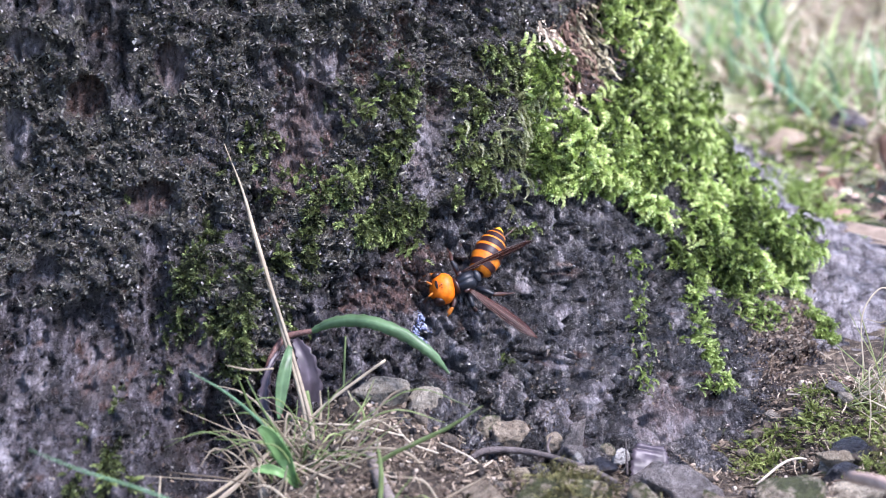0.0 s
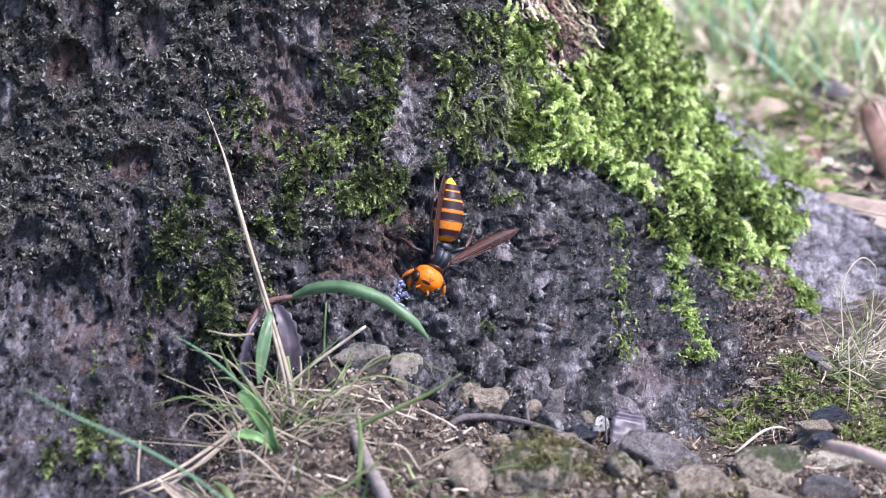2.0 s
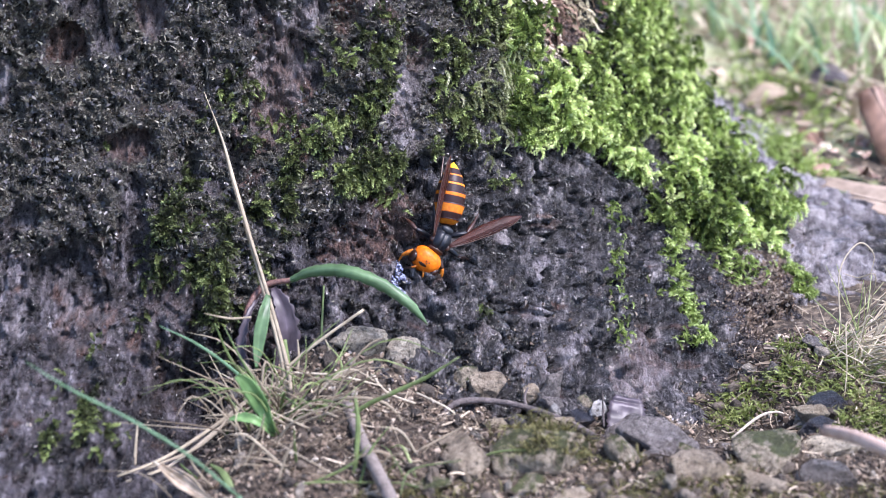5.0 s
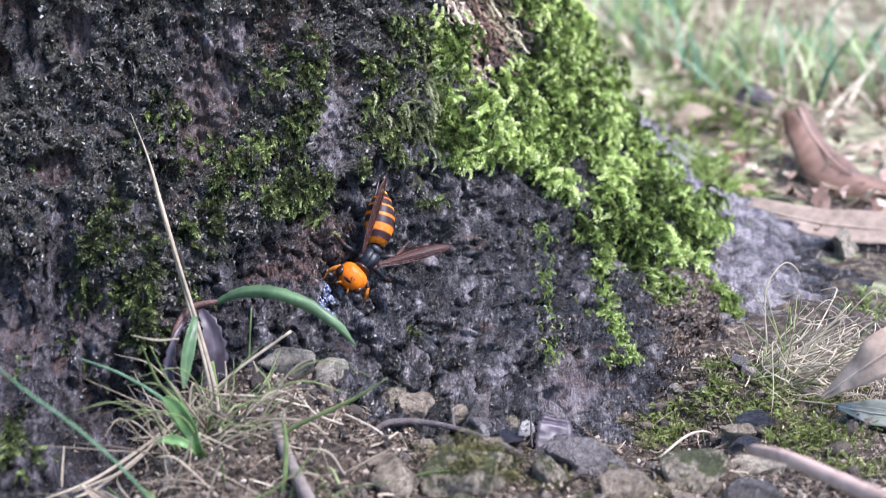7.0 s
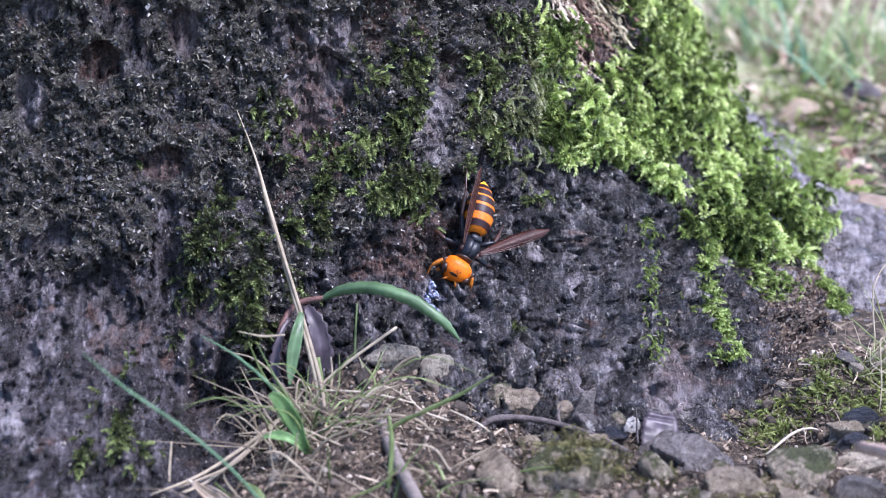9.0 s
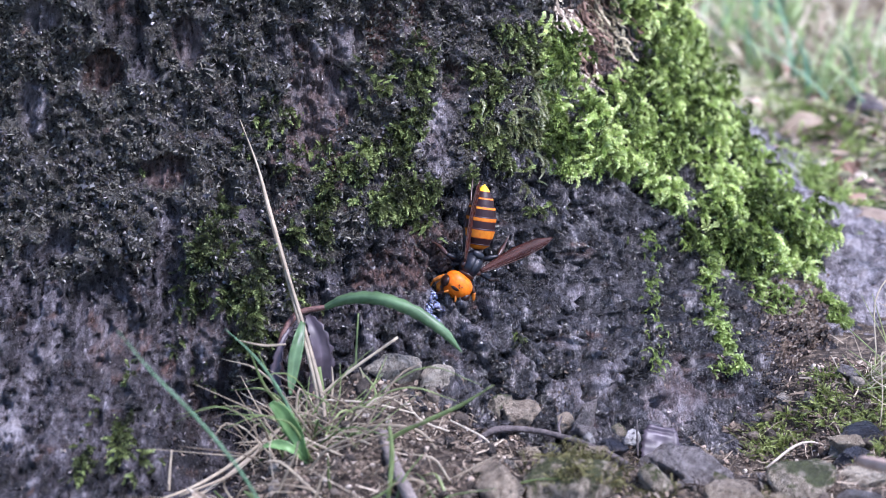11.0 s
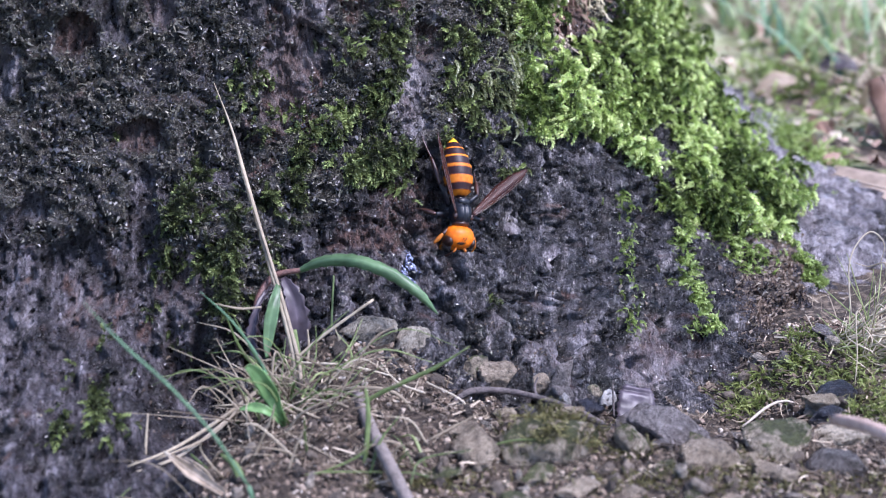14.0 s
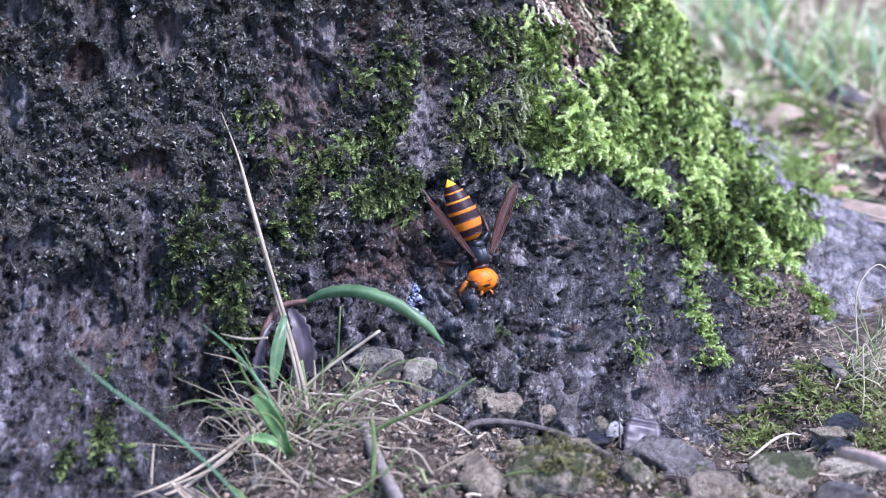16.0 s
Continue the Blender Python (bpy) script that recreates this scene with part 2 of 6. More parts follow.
def curve_through(points, n):
    """n places on a smooth curve through the points (Catmull-Rom)."""
    p = np.asarray(points, float)
    if len(p) == 2:
        return p[0] + (p[1] - p[0]) * np.linspace(0, 1, n)[:, None]
    q = np.vstack([2 * p[0] - p[1], p, 2 * p[-1] - p[-2]])
    u = np.linspace(0, len(p) - 1 - 1e-6, n)
    i, f = u.astype(int), (u % 1)[:, None]
    a, b, c, d = q[i], q[i + 1], q[i + 2], q[i + 3]
    return 0.5 * (2 * b + (c - a) * f + (2 * a - 5 * b + 4 * c - d) * f ** 2 + (3 * b - a - 3 * c + d) * f ** 3)


def tube(points, widths, thick=1.0, sides=6, n=14, side=(0, -1, 0), tint=0.5, fold=0.0):
    """Vertices, faces and tints of a closed stem or blade along a curve. widths: radii from start to end; thick: the depth of the
    section over its width; side: the way its flat faces; fold: how far its middle is sunk, in widths."""
    c = curve_through(points, n)
    w = np.interp(np.linspace(0, 1, n), np.linspace(0, 1, len(widths)), widths)
    t = np.gradient(c, axis=0)
    t /= np.linalg.norm(t, axis=1)[:, None] + 1e-12
    across = np.cross(t, np.asarray(side, float))
    across /= np.linalg.norm(across, axis=1)[:, None] + 1e-9
    deep = np.cross(across, t)
    a = np.arange(sides) / sides * 2 * np.pi
    ring = across[:, None] * np.cos(a)[None, :, None] + deep[:, None] * (np.sin(a) * thick - fold * (1 - np.abs(np.cos(a))))[None, :, None]
    v = np.vstack([(c[:, None] + ring * w[:, None, None]).reshape(-1, 3), c[:1], c[-1:]])
    f = grid_faces(n, sides, True)
    j = np.arange(sides)
    k, last = (j + 1) % sides, (n - 1) * sides
    caps = [np.stack([k, j, j * 0 + n * sides, j * 0 + n * sides], -1), np.stack([last + j, last + k, j * 0 + n * sides + 1, j * 0 + n * sides + 1], -1)]
    return v, f, np.vstack(caps)[:, :3], np.full(len(v), tint)


def stem(name, points, widths, material, parent=None, label="", **more):
    v, f, caps, tint = tube(points, widths, **more)
    tri = np.vstack([f[:, :3], f[:, [0, 2, 3]], caps])
    return solid(name, mesh_of(name, v, tri, tint=tint), material, parent, label)


# ---- the tree's foot ----
AXIS_X, AXIS_Y = -0.13, 0.92


def bare_radius(deg, z):
    """The trunk's smooth flare, and the root that runs off at -20 degrees."""
    flare = 0.11 - 0.028 * np.exp(-((deg - 5) / 35) ** 2)
    r = 0.2 - 0.002 * step(-40, -5, deg) + flare * np.exp(-np.maximum(z, -0.03) / 0.045)
    return r + 0.047 * np.exp(-((deg + 21) / 10) ** 2) * np.exp(-np.maximum(z, -0.02) / 0.026)


def bump_at(x, z, cx, cz, rx, rz):
    return np.exp(-((x - cx) / rx) ** 2 - ((z - cz) / rz) ** 2)


def crust_mask(p):
    """The thick black crust over the upper bark, whose lower rim overhangs on the far side."""
    x, z = p[:, 0], p[:, 2]
    rim = np.interp(x, [-0.30, -0.092, -0.086, -0.080, -0.074, -0.060, -0.054, -0.050, -0.042, -0.035, -0.02, 0.0, 0.02, 0.06], [0.0415, 0.0425, 0.038, 0.028, 0.014, 0.016, 0.025, 0.034, 0.043, 0.047, 0.052, 0.060, 0.075, 0.12])
    return step(-0.0016, 0.0016, z - rim + 0.004 * fbm(p, 0.012, 3, 40))


# bare places in the bark: where, half-width, half-height, how rusty, how pale, how deep
BARE_SPOTS = (
    ((-0.0875, 0.7149, 0.1102), 0.006, 0.008, 0.7, 0.3, 0.002), ((-0.1141, 0.7095, 0.1015), 0.008, 0.008, 0.8, 0.0, 0.003), ((-0.0475, 0.7224, 0.0921), 0.011, 0.013, 0.75, 0.35, 0.001),
    ((-0.0504, 0.7157, 0.0777), 0.007, 0.010, 0.85, 0.2, 0.001), ((-0.0385, 0.7308, 0.1071), 0.007, 0.007, 0.2, 0.55, 0.001), ((-0.0286, 0.7372, 0.1105), 0.004, 0.012, 0.9, 0.0, 0.004), ((-0.0172, 0.7438, 0.1110), 0.004, 0.012, 0.95, 0.0, 0.004),
    ((-0.0220, 0.7407, 0.1088), 0.002, 0.012, 0.3, 0.5, 0.0), ((-0.0035, 0.7465, 0.0891), 0.0045, 0.007, 0.8, 0.0, 0.006), ((-0.0085, 0.7359, 0.0748), 0.008, 0.015, 0.0, 0.65, 0.001), ((-0.0933, 0.7003, 0.0703), 0.010, 0.006, 0.75, 0.15, 0.002),
    ((-0.1331, 0.7123, 0.1182), 0.006, 0.006, 0.0, 0.7, 0.0), ((-0.1349, 0.7056, 0.0902), 0.006, 0.009, 0.0, 0.7, 0.0), ((-0.1258, 0.6848, 0.0508), 0.006, 0.005, 0.0, 0.7, 0.0), ((-0.0610, 0.7038, 0.0630), 0.0022, 0.009, 0.0, 0.0, 0.006), ((-0.0753, 0.7018, 0.0662), 0.0025, 0.007, 0.0, 0.0, 0.006),
    ((0.0490, 0.8082, 0.0916), 0.010, 0.020, 0.9, 0.0, 0.006), ((0.0421, 0.7946, 0.0927), 0.003, 0.012, 0.2, 0.9, -0.003), ((0.0449, 0.7909, 0.0802), 0.004, 0.005, 0.2, 0.8, -0.002),
    ((0.0413, 0.6801, 0.0057), 0.004, 0.003, 0.0, 0.8, 0.0), ((0.0505, 0.6890, 0.0066), 0.004, 0.004, 0.0, 0.8, -0.001), ((0.0724, 0.6800, -0.0001), 0.008, 0.007, 0.8, 0.5, -0.002),
    ((0.0405, 0.7145, 0.0230), 0.0026, 0.0030, 0.0, 0.8, -0.001), ((0.0370, 0.6953, 0.0142), 0.0030, 0.0020, 0.0, 0.75, -0.001), ((0.0303, 0.7248, 0.0313), 0.0014, 0.0016, 0.1, 0.6, -0.001), ((0.0247, 0.7298, 0.0356), 0.0012, 0.0014, 0.1, 0.6, 0.0), ((0.0200, 0.6774, 0.0132), 0.0024, 0.0022, 0.3, 0.7, -0.001), ((0.0345, 0.6759, 0.0061), 0.0028, 0.0024, 0.2, 0.7, -0.001), ((-0.0053, 0.6807, 0.0233), 0.0022, 0.0022, 0.0, 0.8, 0.0),
    # the wide one at x 0.142: pale lilac root, its skylight put into the colour
    ((-0.1041, 0.6595, 0.0255), 0.010, 0.008, 0.2, 0.3, 0.0), ((-0.0751, 0.6515, 0.0173), 0.008, 0.013, 0.2, 0.0, 0.001), ((0.1420, 0.8112, 0.0150), 0.038, 0.018, 0.0, 1.0, 0.0), ((-0.0495, 0.6577, 0.0172), 0.008, 0.008, 0.3, 0.0, 0.003), ((-0.1051, 0.6609, 0.0268), 0.003, 0.004, 1.0, 0.0, 0.0), ((-0.0880, 0.6538, 0.0203), 0.003, 0.003, 0.9, 0.0, 0.0), ((-0.0766, 0.6706, 0.0308), 0.010, 0.010, 0.4, 0.3, 0.0),
)
HEAP = (0.1130, 0.7290, 0.0045)[::2]  # earth heaped on the root's foot


def bark_shape(deg, z):
    """Places on the bark, and the masks of crust, rusty and pale spots."""
    a = np.radians(deg)
    r = bare_radius(deg, z)
    p = np.stack([AXIS_X + r * np.cos(a), AXIS_Y + r * np.sin(a), z], -1)
    x = p[:, 0]
    near = step(0.35, 0.14, np.abs(z))
    crust = crust_mask(p)
    # along the grain: across the trunk, and drawn out down the slope
    tall = np.stack([deg * 0.0047, 0.26 * (r - z), 0.15 * z], -1)
    d = 0.0050 * fbm(p, 0.045, 3, 1) + 0.0030 * fbm(tall, 0.014, 4, 5)
    warp = p + 0.003 * np.stack([smooth_noise(p / 0.004, 45), smooth_noise(p / 0.004, 46), smooth_noise(p / 0.004, 47)], -1)
    drawn = tall + 0.35 * (warp - p)
    cracks = step(0.62, 0.95, ridges(drawn, 0.011, 1, 33)) + 0.6 * step(0.70, 0.97, ridges(warp, 0.0075, 1, 35))
    crumbs = 0.0062 * fbm(warp, 0.010, 5, 11, 0.62) + 0.0016 * ridges(warp, 0.0036, 2, 15) + 0.0012 * smooth_noise(warp / 0.0016, 16) - 0.0014 * cracks
    # where the crust has come off, the inner bark shows: rusty, pale or grey
    bare, rust, chalk, sunk = step(0.16, 0.34, fbm(warp, 0.015, 4, 66)), 0 * x, 0 * x, 0 * x
    ragged = 0.30 * fbm(warp, 0.006, 3, 67)
    for (hx, _, hz), wide, high, reddish, whitish, deep in BARE_SPOTS:
        spot = step(0.35, 0.62, bump_at(x, z, hx, hz, wide, high) + ragged)
        bare, rust, chalk, sunk = np.maximum(bare, spot * (deep < 0.004)), np.maximum(rust, reddish * spot), np.maximum(chalk, whitish * spot), np.maximum(sunk, deep * spot)
    flakes = fbm(drawn, 0.006, 4, 21, 0.6)
    # rounded lumps parted by sharp clefts
    lumps = 0.0034 * np.abs(smooth_noise(drawn / 0.0052, 91)) + 0.0024 * np.abs(smooth_noise(warp / 0.0036, 92)) + 0.0013 * np.abs(smooth_noise(warp / 0.0018, 93)) - 0.0017
    clods = 0.0046 * np.abs(smooth_noise(warp / 0.0078, 94)) + 0.0030 * np.abs(smooth_noise(warp / 0.0038, 96)) - 0.0018
    rugged = 0.8 + 0.2 * step(-0.09, -0.03, x)
    splits = step(0.80, 0.97, ridges(drawn, 0.012, 1, 23)) + 0.7 * step(0.80, 0.96, ridges(drawn, 0.0062, 1, 24)) * step(-0.2, 0.3, fbm(p, 0.02, 2, 28))
    wood = rugged * (0.0056 * flakes + 0.0012 * (np.floor(flakes * 6) / 6 - flakes) + 0.0010 * ridges(drawn, 0.0040, 2, 27) - 0.0032 * splits * (0.3 + 0.7 * step(-0.07, -0.02, x))) + 0.0009 * smooth_noise(warp / 0.0030, 29) + 0.0004 * smooth_noise(p / 0.0016, 30)
    for at, foot, deep in ((((0.055, 0.034), (0.058, 0.020), (0.060, 0.008), (0.064, -0.002)), 0.0016, 0.0055), (((0.074, 0.040), (0.077, 0.024), (0.0785, 0.012), (0.078, 0.0)), 0.0018, 0.0060), (((0.047, 0.032), (0.043, 0.017), (0.046, 0.003)), 0.0013, 0.0045), (((0.029, 0.034), (0.026, 0.019), (0.030, 0.006)), 0.0013, 0.0045), (((0.094, 0.022), (0.092, 0.011), (0.095, 0.0)), 0.0014, 0.0045), (((0.012, 0.040), (0.015, 0.026), (0.012, 0.012)), 0.0012, 0.0040)):
        # a cleft that winds down the wet wood, with a rib on each side
        (top, low), heights = (at[0][1], at[-1][1]), [h for _, h in at[::-1]]
        off = x - np.interp(z, heights, [c for c, _ in at[::-1]]) + 0.003 * fbm(p, 0.008, 3, 105)
        span = step(low - 0.004, low + 0.004, z) * step(top + 0.004, top - 0.004, z)
        sunk = sunk + span * (deep * np.exp(-(off / foot) ** 2) - 0.35 * deep * np.exp(-((np.abs(off) - 2.6 * foot) / (1.6 * foot)) ** 2))
    gully = step(0.70, 0.98, ridges(drawn, 0.021, 1, 101)) + 0.7 * step(0.72, 0.97, ridges(warp, 0.013, 1, 102))
    network = step(0.80, 0.98, ridges(drawn, 0.0075, 1, 111)) + 0.8 * step(0.82, 0.98, ridges(warp, 0.0060, 1, 112))
    wood = wood - 0.0011 * network - 0.0026 * gully * step(-0.02, 0.01, x)
    crust = crust * (1 - 0.9 * bare)
    d += crust * (0.0034 + crumbs + clods) + (1 - crust) * (wood * 1.6 + lumps) - sunk
    d += 0.0060 * bump_at(x, z, *HEAP, 0.0100, 0.0090)
    # the moss-grown lobe and the hollow under it
    d += 0.0120 * bump_at(x, z, -0.069, 0.037, 0.016, 0.015) - 0.026 * bump_at(x, z, -0.064, 0.009, 0.020, 0.011)
    d -= 0.007 * bump_at(x, z, -0.105, 0.028, 0.028, 0.014) + 0.004 * bump_at(x, z, -0.086, 0.030, 0.007, 0.014)
    # knots, ribs and furrows of the wet wood
    d += 0.0055 * bump_at(x, z, 0.052, 0.013, 0.008, 0.006) + 0.004 * bump_at(x, z, 0.064, 0.030, 0.005, 0.014)
    d -= 0.0045 * bump_at(x, z, 0.0575, 0.026, 0.0022, 0.016) + 0.004 * bump_at(x, z, 0.072, 0.016, 0.0025, 0.012)
    d += 0.005 * bump_at(x, z, 0.105, 0.005, 0.010, 0.007) - 0.004 * bump_at(x, z, 0.044, 0.006, 0.004, 0.004)
    d += 0.006 * bump_at(x, z, -0.028, 0.085, 0.018, 0.030) - 0.005 * bump_at(x, z, -0.006, 0.098, 0.003, 0.016)
    d -= 0.005 * bump_at(x, z, 0.044, 0.100, 0.005, 0.024) + 0.004 * bump_at(x, z, -0.033, 0.125, 0.002, 0.02)
    q = p + (d * near)[:, None] * np.stack([np.cos(a), np.sin(a), 0.45 * np.exp(-np.maximum(z, 0) / 0.05)], -1)
    red = 0.9 * step(0.1, 0.6, 1.6 * fbm(warp, 0.006, 4, 51) + 1.1 * (bump_at(x, z, -0.052, 0.085, 0.007, 0.02) + bump_at(x, z, -0.045, 0.078, 0.006, 0.012) + 1.3 * bump_at(x, z, -0.014, 0.040, 0.016, 0.011) + 0.8 * bump_at(x, z, -0.030, 0.11, 0.004, 0.03) + 0.3 * bump_at(x, z, -0.105, 0.03, 0.02, 0.02) + bump_at(x, z, 0.044, 0.096, 0.009, 0.024) + bump_at(x, z, -0.112, 0.026, 0.003, 0.004) + 0.6 * bump_at(x, z, 0.075, 0.004, 0.008, 0.004)) - 0.55 + 0.25 * bare)
    red = np.maximum(red, np.maximum(rust, 0.5 * step(0.25, 0.6, bump_at(x, z, *HEAP, 0.011, 0.010) + 0.2 * ragged)))
    # the term at x 0.16 whitens the pale root further, as the sky lights it
    pale = 0.85 * step(0.25, 0.6, fbm(p, 0.009, 4, 61) + 0.55 * (bump_at(x, z, -0.005, 0.090, 0.007, 0.025) + bump_at(x, z, 0.05, 0.011, 0.006, 0.004) + 1.6 * bump_at(x, z, 0.16, 0.015, 0.05, 0.020) + 1.5 * bump_at(x, z, 0.037, 0.105, 0.0025, 0.02) + bump_at(x, z, -0.13, 0.015, 0.03, 0.015)) - 0.2)
    pale = np.maximum(pale * (0.35 + 0.65 * step(0.03, -0.01, x) + 0.65 * step(0.095, 0.12, x)), chalk)
    pale = pale * (0.45 + 0.55 * step(-0.25, 0.15, fbm(drawn, 0.007, 4, 107)))
    zone = (step(-0.03, 0.012, x + 0.02 * fbm(warp, 0.012, 3, 98)) * (1 - 0.6 * step(0.085, 0.125, x))).clip(0, 1)
    return q, np.stack([crust * 0.9, red, pale * (1 - 0.45 * crust), zone], -1)


def skin(deg, z):
    return bark_shape(np.asarray(deg, float), np.asarray(z, float))[0]


def bearing(x, z):
    """The bearing, in degrees, at which the near side of the bare trunk stands at x."""
    x, z = np.atleast_1d(np.asarray(x, float)), np.atleast_1d(np.asarray(z, float))
    lo, hi = np.full(len(x), -130.0), np.full(len(x), -12.0)
    for _ in range(30):
        mid = (lo + hi) / 2
        left = AXIS_X + bare_radius(mid, z) * np.cos(np.radians(mid)) < x
        lo, hi = np.where(left, mid, lo), np.where(left, hi, mid)
    return lo


def skin_frame(deg, z, e=0.004):
    """Places on the bark with the outward way and the downhill way there."""
    deg, z = np.asarray(deg, float), np.asarray(z, float)
    o = skin(deg, z)
    a = np.radians(deg)

    def bare(dg, h):
        r = bare_radius(dg, h)
        return np.stack([AXIS_X + r * np.cos(np.radians(dg)), AXIS_Y + r * np.sin(np.radians(dg)), h], -1)
    u, w = bare(deg, z + e) - bare(deg, z - e), bare(deg + 1, z) - bare(deg - 1, z)
    n = np.cross(w, u)
    n /= np.linalg.norm(n, axis=1)[:, None]
    n *= np.sign(np.sum(n * np.stack([np.cos(a), np.sin(a), a * 0], -1), 1))[:, None]
    return o, n, -u / np.linalg.norm(u, axis=1)[:, None]


def build_trunk():
    tree = tagged(new("tree"), "foot of an old tree with dark wet crusted bark", "tree")
    deg = np.concatenate([np.arange(-240, -122, 4.0), np.arange(-122, 12, 0.135), np.arange(12, 120, 4.0)])
    z = np.concatenate([[-0.03, -0.015], np.arange(-0.008, 0.05, 0.0005), np.arange(0.05, 0.138, 0.00065), np.linspace(0.14, 0.9, 26)])
    g, h = np.meshgrid(deg, z)
    v, tone = bark_shape(g.ravel(), h.ravel())
    tree.location = (AXIS_X, AXIS_Y, 0)
    faces = grid_faces(len(z), len(deg), True)
    top = len(v)
    v = np.vstack([v, [[AXIS_X, AXIS_Y, 0.9]]]) - [[AXIS_X, AXIS_Y, 0]]
    tone = np.vstack([tone, tone[-1:]])
    j = np.arange(len(deg))
    last = (len(z) - 1) * len(deg)
    cap = np.stack([last + j, last + (j + 1) % len(deg), j * 0 + top], -1)
    tri = np.vstack([faces[:, :3], faces[:, [0, 2, 3]], cap])
    # the root, the crust and the bare wood are parts with a look of their own
    gd, gz, gc = (np.append(q, w) for q, w in ((g.ravel(), 0), (h.ravel(), 0.9), (tone[:-1, 0], 1)))
    mid = tri[:, 0]
    root = (gd[mid] > -52) & (gd[mid] < 15) & (gz[mid] < 0.030)
    crusty = (gc[mid] > 0.45) & ~root
    for name, label, pick in (("root", "grey wet root spreading from the trunk", root), ("bark_crust", "thick black crumbling outer bark", crusty), ("trunk", "dark brown wet bare bark with cracks", ~(root | crusty))):
        used = np.unique(tri[pick])
        back = np.zeros(len(v), int)
        back[used] = np.arange(len(used))
        solid(name, mesh_of(name, v[used], back[tri[pick]], tone=np.column_stack([tone[used][:, :3], np.ones(len(used))]), zone=tone[used][:, 3]), BARK, tree, label)
    return tree


build_trunk()


# ---- soil ----
def soil_height(x, y):
    p = np.stack([x, y, x * 0], -1)
    near = np.exp(-((x / 0.8) ** 2 + ((y - 0.8) / 0.9) ** 2))
    g = 0.018 * np.exp(-((x + 0.02) / 0.040) ** 2) * step(0.585, 0.668, y)
    g += 0.006 * np.exp(-((x - 0.12) / 0.03) ** 2 - ((y - 0.69) / 0.02) ** 2)
    g += near * (0.0050 * fbm(p, 0.05, 4, 71) + 0.0018 * fbm(p, 0.008, 3, 75)) + 0.02 * step(0.95, 1.6, y) * fbm(p, 0.25, 3, 79)
    g -= 0.0085 * step(-0.03, 0.005, x) * step(0.125, 0.095, x) * step(0.622, 0.640, y) * step(0.80, 0.74, y)
    g -= 0.020 * step(-0.045, -0.085, x) * step(0.80, 0.70, y) * step(0.3, 0.5, y)
    return g + 0.25 * fbm(p, 9.0, 2, 83) * step(3, 40, np.hypot(x, y))


def build_ground():
    out = 2.0 * 1.35 ** np.arange(0, 24)
    xs = np.concatenate([-out[::-1], np.arange(-1.6, -0.32, 0.08), np.arange(-0.30, 0.42, 0.0035), np.arange(0.44, 1.8, 0.06), out])
    ys = np.concatenate([-out[::-1], np.arange(-1.4, 0.5, 0.1), np.arange(0.52, 0.90, 0.003), np.arange(0.90, 1.7, 0.01), out])
    gx, gy = np.meshgrid(xs, ys)
    x, y = gx.ravel(), gy.ravel()
    v = np.stack([x, y, soil_height(x, y)], -1)
    ob = solid("ground", mesh_of("ground", v, grid_faces(len(ys), len(xs))), SOIL)
    tagged(ob, "stony brown soil that turns to thatch and lawn", "ground", kind="structure")


build_ground()


def on_soil(x, y, up=0.0):
    return Vector((x, y, float(soil_height(np.array([x]), np.array([y]))[0]) + up))


# ---- moss ----
def sprig_shape(rng, nodes, leaf, bend):
    """A moss shoot one unit long along +x that bends towards -z, set with small leaves: vertices, faces, how near the tip."""
    v, f, tip = [], [], []
    s = np.linspace(0, 1, nodes)
    ang = -bend * s ** 1.3
    dx, dz = np.cos(ang) / nodes, np.sin(ang) / nodes
    c = np.stack([np.cumsum(dx), 0.05 * np.sin(s * rng.uniform(2, 6)), np.cumsum(dz)], -1)
    way = np.stack([np.cos(ang), ang * 0, np.sin(ang)], -1)
    for k in range(nodes):
        size = leaf * (1.0 - 0.45 * s[k]) * rng.uniform(0.8, 1.2)
        for m in range(3):
            a = m * 2.1 + k * 1.1 + rng.uniform(-0.3, 0.3)
            across = np.array([0, 1, 0])
            up = np.cross(way[k], across)
            out = across * math.cos(a) + up * math.sin(a)
            d = out * 0.62 + way[k] * 0.85
            w = np.cross(d, out)
            w = w / (np.linalg.norm(w) + 1e-9) * size * 0.27
            b = len(v)
            v += [c[k], c[k] + d * size * 0.5 + w + out * 0.012, c[k] + d * size, c[k] + d * size * 0.5 - w + out * 0.012]
            f += [(b, b + 1, b + 2), (b, b + 2, b + 3)]
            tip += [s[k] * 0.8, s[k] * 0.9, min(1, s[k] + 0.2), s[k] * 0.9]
    b = len(v)
    for k in range(0, nodes, 2):
        side = np.array([0, 0.02 * (1 - 0.7 * s[k]), 0])
        v += [c[k] - side, c[k] + side + [0, 0, 0.012]]
        tip += [s[k] * 0.5] * 2
    for k in range(len(range(0, nodes, 2)) - 1):
        f += [(b + 2 * k, b + 2 * k + 1, b + 2 * k + 3), (b + 2 * k, b + 2 * k + 3, b + 2 * k + 2)]
    return np.array(v), np.array(f), np.array(tip)


